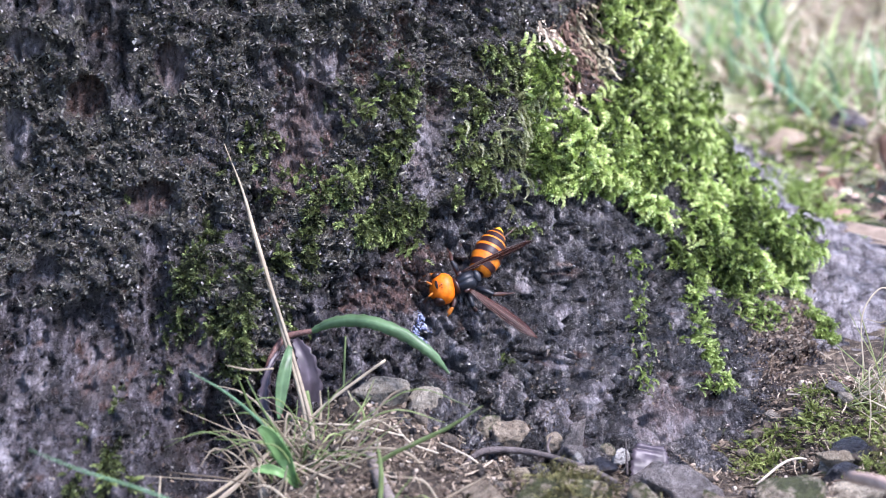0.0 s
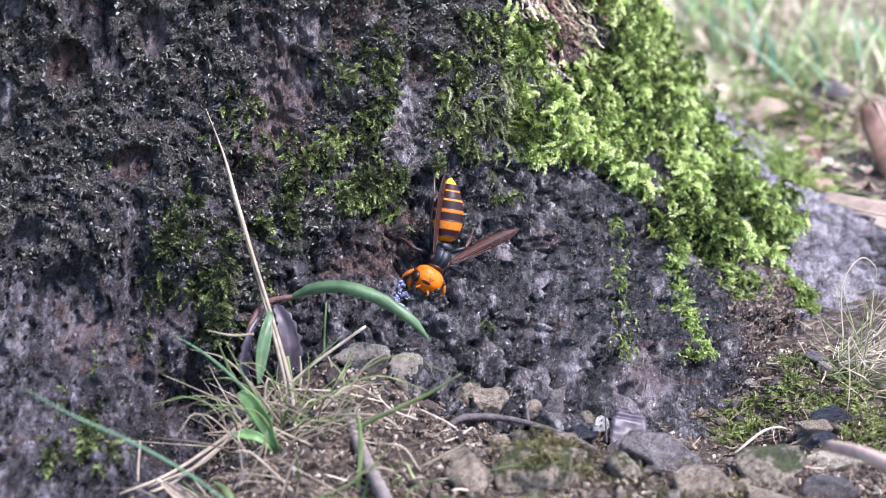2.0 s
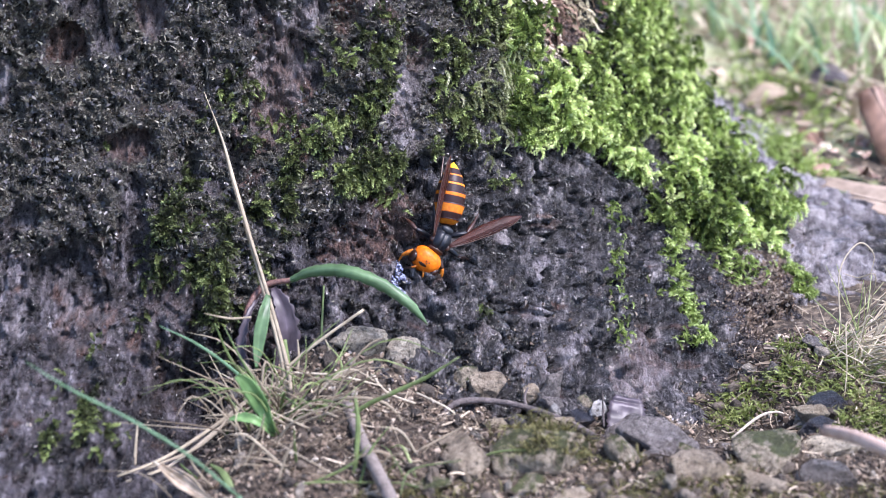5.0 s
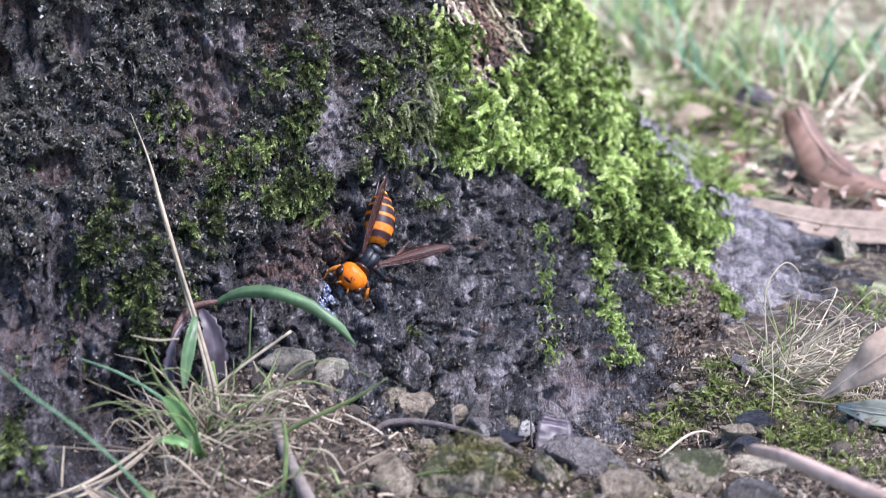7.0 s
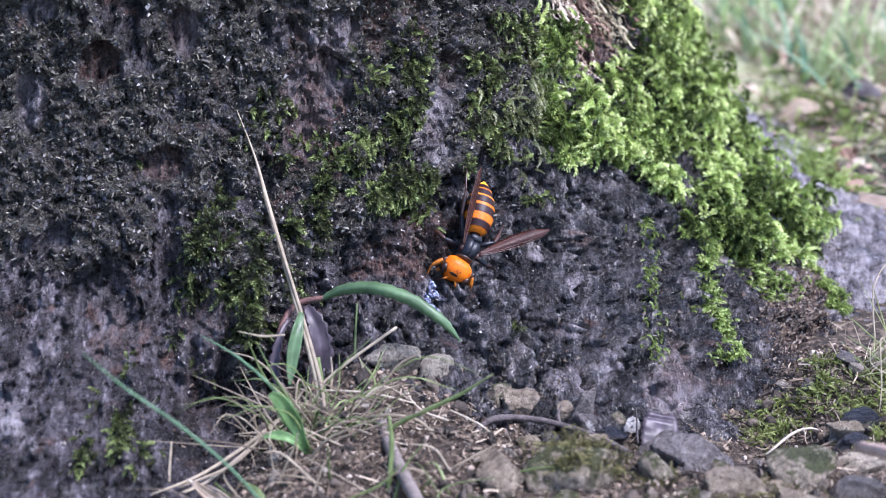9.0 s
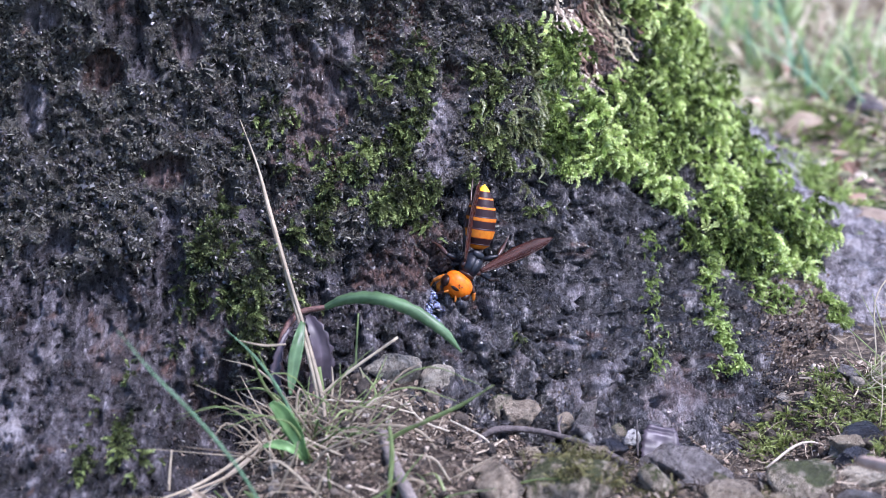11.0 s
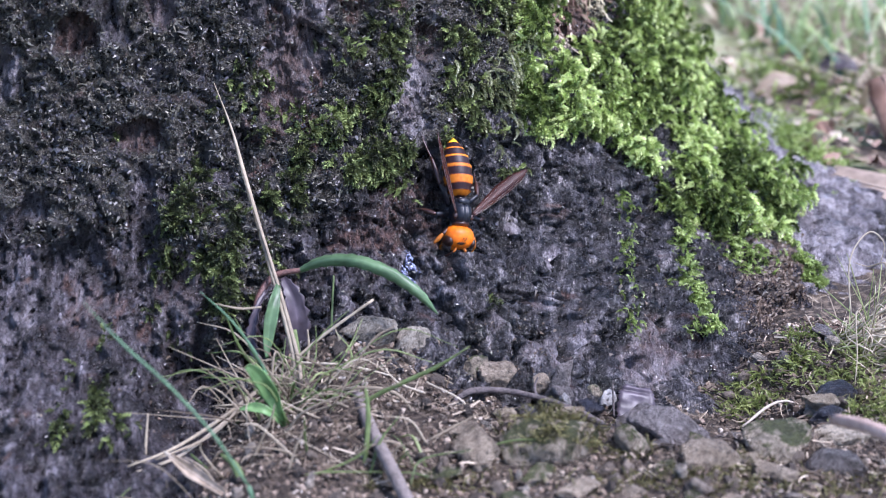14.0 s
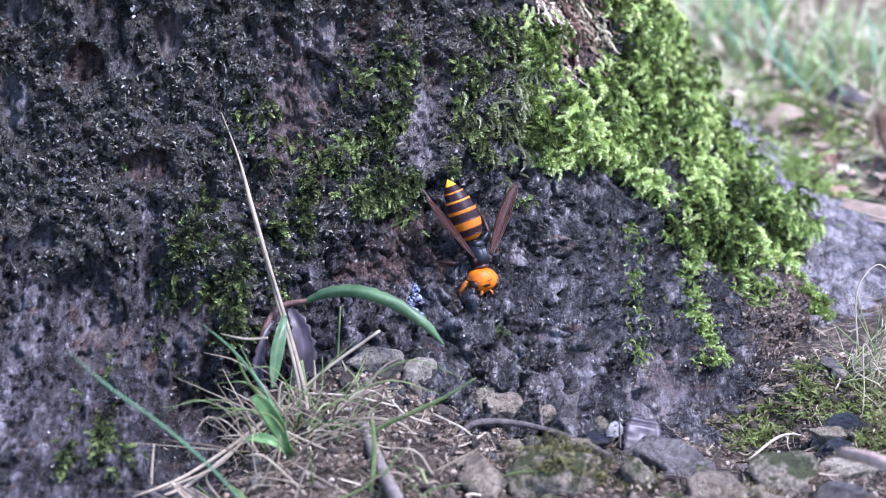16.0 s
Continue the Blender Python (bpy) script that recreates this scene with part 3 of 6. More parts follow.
def shoots(places, outward, down, lengths, rng, stand=0.8, hang=0.7, spread=0.6, nodes=12, leaf=0.2, bend=1.2, tint=(0.15, 0.6), clump=0.3):
    """Arrays of many moss shoots that stand off the bark and droop."""
    kinds = [sprig_shape(rng, nodes, leaf, bend * rng.uniform(0.3, 1.3)) for _ in range(7)]
    n = len(places)
    d = outward * (stand * rng.uniform(0.6, 1.4, n))[:, None] + down * (hang * rng.uniform(0.2, 1.3, n))[:, None] + rng.normal(0, spread, (n, 3)) * 0.6
    d /= np.linalg.norm(d, axis=1)[:, None]
    up = outward - d * np.sum(outward * d, 1)[:, None] + rng.normal(0, 0.15, (n, 3))
    up -= d * np.sum(up * d, 1)[:, None]
    up /= np.linalg.norm(up, axis=1)[:, None] + 1e-9
    side = np.cross(up, d)
    frame3 = np.stack([d, side, up], 1) * np.asarray(lengths)[:, None, None]
    base = (rng.uniform(0, 1, n) ** 1.2 + clump * fbm(places, 0.009, 3, 57) * 2).clip(-0.2, 1.2)
    vs, fs, ts, count = [], [], [], 0
    which = rng.integers(0, len(kinds), n)
    for k, (v, f, tip) in enumerate(kinds):
        m = which == k
        if not m.any():
            continue
        w = np.einsum("vi,nij->nvj", v, frame3[m]) + places[m][:, None]
        vs.append(w.reshape(-1, 3))
        fs.append((f[None] + (np.arange(m.sum()) * len(v))[:, None, None]).reshape(-1, 3) + count)
        # young tips are paler; darker bases and clumps also paint the shaded gaps
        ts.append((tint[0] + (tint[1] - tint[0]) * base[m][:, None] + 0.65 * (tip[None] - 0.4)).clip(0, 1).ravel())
        count += m.sum() * len(v)
    return np.vstack(vs), np.vstack(fs), np.concatenate(ts)


def moss_object(label, material, *sets):
    vs, fs, ts, count = [], [], [], 0
    for v, f, t in sets:
        vs.append(v)
        fs.append(f + count)
        ts.append(t)
        count += len(v)
    ob = solid("moss", mesh_of("moss", np.vstack(vs), np.vstack(fs), tint=np.concatenate(ts)), material)
    return tagged(ob, label, "moss", kind="stuff")


def patch_places(rng, n, cx, cz, rx, rz, clump=0.5, size=0.006, seed=3):
    """Bearings and heights scattered over a patch of bark round (cx, cz), thinned to clumps."""
    u, w = rng.normal(0, 0.62, n), rng.normal(0, 0.62, n)
    x, z = cx + rx * u, cz + rz * w
    keep = fbm(np.stack([x, z, x * 0], -1), size, 3, seed) > clump - 0.5
    x, z = x[keep], np.maximum(z[keep], 0.001)
    return bearing(x, z), z


def in_hole(deg, z):
    """Where the rotten hole beside the moss is."""
    x = AXIS_X + bare_radius(deg, z) * np.cos(np.radians(deg))
    (hx, _, hz), wide, high = BARE_SPOTS[16][:3]
    return bump_at(x, z, hx, hz, wide * 0.9, high * 0.95) > 0.42


def big_moss():
    rng = np.random.default_rng(5)
    edge = [(-27.3, 0.135), (-27.3, 0.097), (-26.6, 0.089), (-28.3, 0.079), (-32.8, 0.075), (-33.5, 0.086), (-40.8, 0.102), (-44.8, 0.104), (-44.5, 0.086), (-43.6, 0.071), (-46.7, 0.065), (-44.8, 0.057), (-40.5, 0.052), (-40.8, 0.047), (-37.4, 0.044), (-35.5, 0.029), (-37.0, 0.024), (-31, 0.014), (-28, 0.010), (-26.6, 0.0135), (-21, 0.021), (-19, 0.027), (-7, 0.035), (0, 0.05), (18, 0.075), (25, 0.135)]
    deg, z = rng.uniform(-50, 24, 38000), 0.007 + 0.125 * rng.uniform(0, 1, 38000) ** 1.7
    flat = np.stack([deg * 0.0045, z, z * 0], -1)
    wob = fbm(flat, 0.02, 3, 8)
    keep = inside(deg + 3.0 * wob, z + 0.006 * fbm(flat, 0.012, 3, 9), edge) & (fbm(flat, 0.007, 3, 19) > -0.24) & ~in_hole(deg, z)
    deg, z = deg[keep], z[keep]
    o, n, down = skin_frame(deg, z)
    lift = 0.005 + 0.012 * fbm(flat[keep], 0.010, 2, 29)
    o = o + n * (lift * rng.uniform(0, 1, len(o)))[:, None]
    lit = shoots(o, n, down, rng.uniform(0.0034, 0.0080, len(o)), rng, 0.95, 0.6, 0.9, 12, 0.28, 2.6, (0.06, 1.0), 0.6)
    sets = [lit]
    # fingers that creep down the wet root
    for line, count, wide in (([(0.0861, 0.7667, 0.0221), (0.0861, 0.7587, 0.0189), (0.0862, 0.7457, 0.0136), (0.0845, 0.7266, 0.0079), (0.0899, 0.7177, 0.0031), (0.0853, 0.7055, 0.0009)], 1000, 0.30), ([(0.1014, 0.7791, 0.0202), (0.1024, 0.7707, 0.0162), (0.1033, 0.7594, 0.0116), (0.1035, 0.7422, 0.0078)], 760, 0.26), ([(0.1223, 0.7733, 0.0105), (0.1270, 0.7663, 0.0065), (0.1326, 0.7555, 0.0017), (0.1360, 0.7434, -0.0001)], 1000, 0.28), ([(0.0605, 0.7575, 0.0331), (0.0627, 0.7464, 0.0257), (0.0640, 0.7352, 0.0198), (0.0611, 0.7103, 0.0110), (0.0647, 0.6981, 0.0052)], 150, 0.3)):
        line = curve_through([(float(bearing(a, c)[0]), c, 0) for a, _, c in line], 40)
        k = rng.integers(0, 40, count)
        dg, h = line[k, 0] + rng.normal(0, wide, count), line[k, 1] + rng.normal(0, 0.0012, count)
        o, n, down = skin_frame(dg, np.maximum(h, 0.001))
        sets.append(shoots(o, n, down, rng.uniform(0.0018, 0.0040, count), rng, 0.9, 0.7, 0.7, 9, 0.30, 1.6, (0.15, 0.85)))
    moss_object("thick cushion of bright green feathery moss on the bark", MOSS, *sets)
    # the withered, hanging part beside it
    dg, h = patch_places(rng, 700, 0.024, 0.080, 0.012, 0.020, 0.45, 0.008, 31)
    out = ~in_hole(dg, h)
    dg, h = dg[out], h[out]
    o, n, down = skin_frame(dg, h)
    moss_object("withered grey-green moss strands hanging over dark bark", PALE_MOSS, shoots(o, n, down, rng.uniform(0.003, 0.007, len(o)), rng, 0.6, 1.0, 0.5, 12, 0.2, 1.2, (0.0, 0.9)))


def dark_moss():
    rng = np.random.default_rng(11)
    for label, patches in (
        ("dark green moss tufts growing on black crusted bark", [(200, -0.021, 0.100, 0.005, 0.009), (260, -0.025, 0.087, 0.009, 0.010), (300, -0.031, 0.074, 0.012, 0.010), (380, -0.040, 0.063, 0.015, 0.010), (330, -0.029, 0.056, 0.014, 0.008), (260, -0.044, 0.052, 0.012, 0.007), (130, -0.014, 0.058, 0.007, 0.007), (60, -0.060, 0.080, 0.010, 0.010)]),
        ("dark green moss hanging beside a bark furrow", [(260, 0.008, 0.090, 0.006, 0.014), (160, 0.018, 0.100, 0.006, 0.010), (120, 0.003, 0.062, 0.010, 0.005), (120, 0.012, 0.068, 0.008, 0.006)]),
        ("dark shaggy moss over a bulge of bark", [(430, -0.071, 0.036, 0.014, 0.013), (120, -0.083, 0.051, 0.006, 0.004), (60, -0.074, 0.057, 0.003, 0.004)]),
        ("thin dark moss at the base of the bark", [(110, -0.100, 0.010, 0.006, 0.005), (120, -0.102, 0.004, 0.009, 0.003), (40, -0.098, 0.016, 0.003, 0.004)]),
        ("sparse green moss streak in a bark furrow", [(26, 0.022, 0.018, 0.004, 0.0012), (36, 0.031, 0.045, 0.005, 0.0015), (10, -0.102, 0.070, 0.002, 0.003)]),
    ):
        sets = []
        for count, cx, cz, rx, rz in patches:
            dg, h = patch_places(rng, int(count * 3.1), cx, cz, rx, rz, 0.62, 0.005, 37)
            o, n, down = skin_frame(dg, h)
            sets.append(shoots(o, n, down, rng.uniform(0.0018, 0.0052, len(o)), rng, 0.8, 0.7, 0.9, 8, 0.36, 2.2, (-0.1, 0.72) if "bulge" in label else (0.0, 0.98)))
        moss_object(label, DARK_MOSS, *sets)


big_moss()
dark_moss()


def rotten_fibres():
    """Brown punky wood in the strip beside the moss, with a pale crumbling rim."""
    rng = np.random.default_rng(17)
    for label, line, count, wide, long, low, high in (
        ("brown rotten wood fibres in a strip of open bark", [(0.045, 0.106), (0.046, 0.098), (0.049, 0.090), (0.053, 0.080)], 900, 0.0050, 0.0060, (0.030, 0.016, 0.011), (0.27, 0.175, 0.130)),
        ("olive-tan crumbling wood along the moss", [(0.0515, 0.106), (0.054, 0.097), (0.0575, 0.088), (0.059, 0.080)], 520, 0.0014, 0.0040, (0.11, 0.09, 0.05), (0.56, 0.50, 0.34)),
        ("pale tan crumbling edge of rotten wood", [(0.033, 0.106), (0.037, 0.098), (0.042, 0.088), (0.049, 0.0755)], 900, 0.0022, 0.0040, (0.13, 0.10, 0.07), (0.66, 0.56, 0.44)),
    ):
        at = curve_through([(x, z, 0) for x, z in line], 60)[rng.integers(0, 60, count)]
        x, z = at[:, 0] + rng.normal(0, wide, count), at[:, 1] + rng.normal(0, 0.002, count)
        o, n, down = skin_frame(bearing(x, z), z)
        way = down + rng.normal(0, 0.35, (count, 3)) + n * rng.uniform(-0.1, 0.7, count)[:, None]
        side = np.cross(way, n)
        side *= (rng.uniform(0.00015, 0.0006, count) / np.linalg.norm(side, axis=1))[:, None]
        size = long * rng.uniform(0.2, 1.0, count) ** 1.5
        t = np.linspace(0, 1, 4)
        c = (o + n * rng.uniform(0.0, 0.002, count)[:, None])[:, None] + way[:, None] * (t[None] * size[:, None])[..., None] + rng.normal(0, 0.0003, (count, 4, 3))
        v = np.stack([c - side[:, None], c + side[:, None]], 2).reshape(-1, 3)
        j = np.arange(3)
        f = np.stack([2 * j, 2 * j + 1, 2 * j + 3, 2 * j + 2], -1)
        m, tree, b = shader("rotten_wood", 0.8, 0.2)
        tree.links.new(ramp(tree, put(tree, "NewGeometry").outputs["Random Per Island"], (0.0, low), (0.6, tuple((p + q) / 2 for p, q in zip(low, high))), (1.0, high)), b.inputs["Base Color"])
        ob = solid("rotten_wood", mesh_of("rotten_wood", v, (f[None] + np.arange(count)[:, None, None] * 8).reshape(-1, 4)), m)
        tagged(ob, label, "rotten wood", kind="stuff")


rotten_fibres()


def crust_felt():
    """The black crust's felt of short curled threads, too fine to count."""
    rng = np.random.default_rng(13)
    for label, count, left, right, low, high, crusted, long in (("felt of black curled threads over the crusted bark", 90000, -0.175, 0.07, 0.012, 0.134, True, 0.0009), ("thin dark threads on the bare wet bark", 6000, -0.06, 0.125, 0.001, 0.075, False, 0.0010)):
        x, z = rng.uniform(left, right, count), rng.uniform(low, high, count)
        deg = bearing(x, z)
        p, tone = bark_shape(deg, z)
        keep = (tone[:, 0] > 0.45) == crusted
        keep &= fbm(p, 0.008, 3, 97) + 0.5 * rng.normal(0, 0.3, count) > (-0.22 if crusted else 0.05)
        p, deg, z = p[keep], deg[keep], z[keep]
        n = len(p)
        out, down = skin_frame(deg, z)[1:]
        way = rng.normal(0, 1, (n, 3)) + out * rng.uniform(-0.1, 1.0, n)[:, None]
        way /= np.linalg.norm(way, axis=1)[:, None]
        curl = np.cross(way, rng.normal(0, 1, (n, 3)))
        side = np.cross(way, curl)
        side /= np.linalg.norm(side, axis=1)[:, None] + 1e-9
        size = long * rng.uniform(0.3, 1.0, n) ** 1.3
        s = np.linspace(0, 1, 4)
        c = p[:, None] + (way[:, None] * s[None, :, None] + curl[:, None] * 1.3 * (s ** 2)[None, :, None]) * size[:, None, None]
        w = (side * rng.uniform(0.00014, 0.00036, n)[:, None])[:, None] * np.array([1.0, 1.2, 0.9, 0.2])[None, :, None]
        v = np.stack([c - w, c + w], 2).reshape(-1, 3)
        j = np.arange(3)
        f = np.stack([2 * j, 2 * j + 1, 2 * j + 3, 2 * j + 2], -1)
        ob = solid("lichen_felt", mesh_of("lichen_felt", v, (f[None] + np.arange(n)[:, None, None] * 8).reshape(-1, 4)), FELT)
        tagged(ob, label, "lichen", kind="stuff")


def felt_material():
    m, tree, b = shader("lichen_felt", 0.5, 0.45)
    r = put(tree, "NewGeometry").outputs["Random Per Island"]
    c = ramp(tree, r, (0.0, (0.012, 0.012, 0.010)), (0.45, (0.050, 0.047, 0.036)), (0.85, (0.140, 0.132, 0.100)), (1.0, (0.21, 0.20, 0.155)))
    tree.links.new(c, b.inputs["Base Color"])
    return m


FELT = felt_material()
crust_felt()


# ---- stones ----
ROCKS = {
    "grey": stone_material("grey_stone", (0.20, 0.16, 0.115), (0.84, 0.73, 0.55)),
    "tan": stone_material("tan_stone", (0.16, 0.115, 0.075), (0.70, 0.575, 0.42)),
    "ochre": stone_material("ochre_stone", (0.20, 0.145, 0.085), (0.64, 0.54, 0.39)),
    "pale": stone_material("pale_stone", (0.26, 0.215, 0.165), (0.80, 0.72, 0.58)),
    "white": stone_material("white_quartz", (0.40, 0.37, 0.34), (0.80, 0.77, 0.72)),
    "slate": stone_material("slate", (0.075, 0.065, 0.060), (0.42, 0.37, 0.345), rough=0.45),
    "dark": stone_material("dark_wet_stone", (0.018, 0.020, 0.028), (0.10, 0.105, 0.13), rough=0.35),
    "mossy": stone_material("mossy_stone", (0.17, 0.135, 0.09), (0.76, 0.64, 0.48), moss=0.5),
}
BALL = bmesh.new()
bmesh.ops.create_icosphere(BALL, subdivisions=4, radius=1.0)
BALL_V = np.array([v.co[:] for v in BALL.verts])
BALL_F = np.array([[v.index for v in f.verts] for f in BALL.faces])
BALL.free()
GRAIN = bmesh.new()
bmesh.ops.create_icosphere(GRAIN, subdivisions=1, radius=1.0)
GRAIN_V = np.array([v.co[:] for v in GRAIN.verts])
GRAIN_F = np.array([[v.index for v in f.verts] for f in GRAIN.faces])
GRAIN.free()
LUMP = bmesh.new()
bmesh.ops.create_icosphere(LUMP, subdivisions=3, radius=1.0)
LUMP_V = np.array([v.co[:] for v in LUMP.verts])
LUMP_F = np.array([[v.index for v in f.verts] for f in LUMP.faces])
LUMP.free()


def rock_shape(seed, sharp=0.45, rough=0.34, base=BALL_V):
    """A broken pebble one unit in radius: a ball cut by planes, then roughened."""
    rng = np.random.default_rng(seed)
    v = base.copy()
    for _ in range(16):
        n = rng.normal(0, 1, 3)
        n /= np.linalg.norm(n)
        over = v @ n - rng.uniform(0.92 - sharp, 0.93)
        v -= np.maximum(over, 0)[:, None] * n
    # large dents, chipped edges and a gritty surface
    chips = np.floor(4 * fbm(v + seed * 1.3, 0.5, 3, seed + 50)) / 4
    return v * (1 + rough * (0.5 * fbm(v + seed * 3.7, 0.6, 3, seed, 0.6) + 0.35 * chips + 0.35 * fbm(v + seed, 0.16, 3, seed + 9, 0.7))[:, None])


def stone(label, at, size, rock, seed, turn=0.0, tip=0.0, sunk=0.35, sharp=0.5):
    """size: breadth, depth and height in metres; at: where it rests; sunk: the share that is in the soil."""
    v = rock_shape(seed, sharp)
    v = v / np.abs(v).max(0) * (np.array(size) / 2)
    base = on_soil(at[0], at[1])
    z = max(base.z, at[2] + 0.0015)
    ob = solid("stone", mesh_of("stone", v, BALL_F), ROCKS[rock], m=pose(at[0], at[1], z + size[2] * (0.5 - sunk), tip * 0.4, tip, turn))
    return tagged(ob, label, "stone", "stones at the tree's foot")


for k, (label, at, size, rock, turn, tip, sunk) in enumerate((
    ("rough grey-brown stone lodged against the bark", (-0.0185, 0.6620, 0.0086), (0.021, 0.015, 0.015), "pale", 10, 5, 0.3),
    ("pale rough stone with crumbling edges by the bark", (-0.0075, 0.6650, 0.0065), (0.017, 0.013, 0.012), "pale", 40, 0, 0.3),
    ("small reddish-brown clod of earth and stone", (0.0022, 0.6680, 0.0054), (0.010, 0.010, 0.009), "tan", 70, 0, 0.3),
    ("grey stone with a mossy side", (0.0131, 0.6630, 0.0004), (0.011, 0.010, 0.012), "mossy", 20, 10, 0.3),
    ("rounded tan stone at the foot of the bark", (0.0210, 0.6620, -0.0004), (0.017, 0.013, 0.012), "tan", 0, 4, 0.3),
    ("upright grey slate splinter leaning on the bark", (0.0406, 0.6550, -0.0028), (0.009, 0.006, 0.019), "slate", 20, 8, 0.25),
    ("tiny pale wedge of stone", (0.0418, 0.6480, -0.0022), (0.0042, 0.004, 0.006), "white", 30, -20, 0.2),
    ("ochre angular stone lying on the soil", (0.0407, 0.6400, -0.0043), (0.019, 0.012, 0.010), "ochre", -15, -8, 0.3),
    ("cream-coloured square stone on the soil", (0.0233, 0.6380, -0.0042), (0.010, 0.009, 0.010), "ochre", 10, 0, 0.3),
    ("bright white quartz pebble", (0.0545, 0.6520, -0.0031), (0.0075, 0.007, 0.007), "white", 50, 0, 0.3),
    ("dark slate chip beside the bark", (0.0492, 0.6480, -0.0043), (0.011, 0.008, 0.006), "dark", -10, 10, 0.3),
    ("broad mossy stone half sunk in the soil", (0.0375, 0.6130, -0.0104), (0.036, 0.028, 0.018), "mossy", 5, 3, 0.45),
    ("mossy tan stone half sunk in the soil", (0.0590, 0.6100, -0.0097), (0.011, 0.014, 0.016), "mossy", 60, 3, 0.45),
    ("smooth bluish-grey slate slab", (0.0737, 0.6220, -0.0096), (0.030, 0.020, 0.017), "slate", -25, 16, 0.4),
    ("flat grey-brown slate piece", (0.0901, 0.6320, -0.0084), (0.024, 0.012, 0.006), "slate", 8, 0, 0.3),
    ("pale weathered rock on the soil", (0.1020, 0.6120, -0.0083), (0.024, 0.020, 0.013), "mossy", 12, -4, 0.4),
    ("pale grey rock beside the tree", (0.1256, 0.6240, -0.0072), (0.022, 0.016, 0.010), "grey", -20, 0, 0.35),
    ("smooth blue-black wet stone on the soil", (0.1286, 0.6520, -0.0080), (0.020, 0.013, 0.008), "dark", 10, 0, 0.3),
    ("small blue-black wet stone", (0.1206, 0.6400, -0.0099), (0.015, 0.010, 0.007), "dark", 40, 5, 0.3),
    ("brown slate chip among moss", (0.1142, 0.6800, -0.0111), (0.010, 0.006, 0.006), "slate", -30, 30, 0.2),
    ("grey slate chip among moss", (0.1285, 0.6900, -0.0092), (0.010, 0.006, 0.005), "slate", -30, 25, 0.2),
    ("dark bluish rock in front of paler stones", (0.1166, 0.6000, -0.0079), (0.022, 0.015, 0.010), "slate", -15, 6, 0.4),
    ("crumbling earth-brown stone in the soil", (0.0789, 0.6000, -0.0083), (0.026, 0.020, 0.012), "tan", 0, 0, 0.4),
    ("grey-brown stone at the soil's edge", (0.0649, 0.6420, -0.0061), (0.020, 0.014, 0.012), "slate", 60, 0, 0.45),
    ("long weathered tan piece of stone", (0.0129, 0.6080, -0.0054), (0.012, 0.034, 0.011), "tan", 25, 0, 0.3),
    ("grey stone in the thatch beyond the root", (0.1914, 0.8300, -0.0170), (0.012, 0.03, 0.012), "grey", -20, 0, 0.3),
)):
    stone(label, at, size, rock, 100 + k, turn, tip, sunk)
rng_stones = np.random.default_rng(77)
for k in range(26):
    rock = ("tan", "grey", "mossy", "slate", "ochre")[k % 5] if k >= 14 else ("mossy", "tan", "mossy")[k % 3]
    x = -0.095 + 0.29 * ((k * 0.618) % 1)
    y = float(rng_stones.uniform(0.570, 0.600)) if k < 14 else float(rng_stones.uniform(0.605, 0.665))
    if x < 0.0:
        x += 0.10
    s = float(rng_stones.uniform(0.007, 0.014)) if k < 14 else float(rng_stones.uniform(0.006, 0.012))
    words = {"tan": "tan broken stone half buried in soil", "grey": "pale grey broken stone in the soil", "mossy": "stone with olive moss sunk in soil", "slate": "grey slate fragment lying on soil", "ochre": "ochre angular stone fragment on soil"}
    stone(words[rock], (x, y, 0.0), (s * 1.1, s * 0.8, s * (0.35 if k < 14 else 0.6)), rock, 200 + k, k * 47.0, 6.0 * (k % 3 - 1), 0.4)


def scatter(name, label, category, count, box, sizes, material, seed, flat=0.7, broken=False):
    """Countless small crumbs on the soil, in one mesh."""
    rng = np.random.default_rng(seed)
    cube, faces = GRAIN_V, GRAIN_F
    xy = np.stack([rng.uniform(box[0], box[1], count), rng.uniform(box[2], box[3], count)], -1)
    n = len(xy)
    s = sizes[0] + (sizes[1] - sizes[0]) * rng.uniform(0, 1, n) ** 3
    if broken:
        faces = LUMP_F
        kinds = np.stack([rock_shape(300 + k, 0.5, 0.35, LUMP_V) for k in range(12)])
        v = kinds[rng.integers(0, 12, n)] * (s[:, None] * np.array([1, 0.8, flat]) * rng.uniform(0.7, 1.2, (n, 3)))[:, None]
    else:
        v = cube[None] * rng.uniform(0.55, 1.25, (n, 12, 1)) * (s[:, None] * np.array([1, 0.8, flat]))[:, None]
    m = v.shape[1]
    q = rng.normal(0, 1, (n, 4))
    q /= np.linalg.norm(q, axis=1)[:, None]
    w, x, y, z = q.T
    rot = np.stack([1 - 2 * (y * y + z * z), 2 * (x * y - z * w), 2 * (x * z + y * w), 2 * (x * y + z * w), 1 - 2 * (x * x + z * z), 2 * (y * z - x * w), 2 * (x * z - y * w), 2 * (y * z + x * w), 1 - 2 * (x * x + y * y)], -1).reshape(n, 3, 3)
    v = np.einsum("nij,nkj->nki", rot, v)
    v += np.column_stack([xy, soil_height(xy[:, 0], xy[:, 1]) + s * 0.25])[:, None]
    f = (faces[None] + np.arange(n)[:, None, None] * m).reshape(-1, 3)
    ob = solid(name, mesh_of(name, v.reshape(-1, 3), f, smooth=broken, tint=np.repeat(rng.uniform(0, 1, n), m)), material)
    return tagged(ob, label, category, kind="stuff")


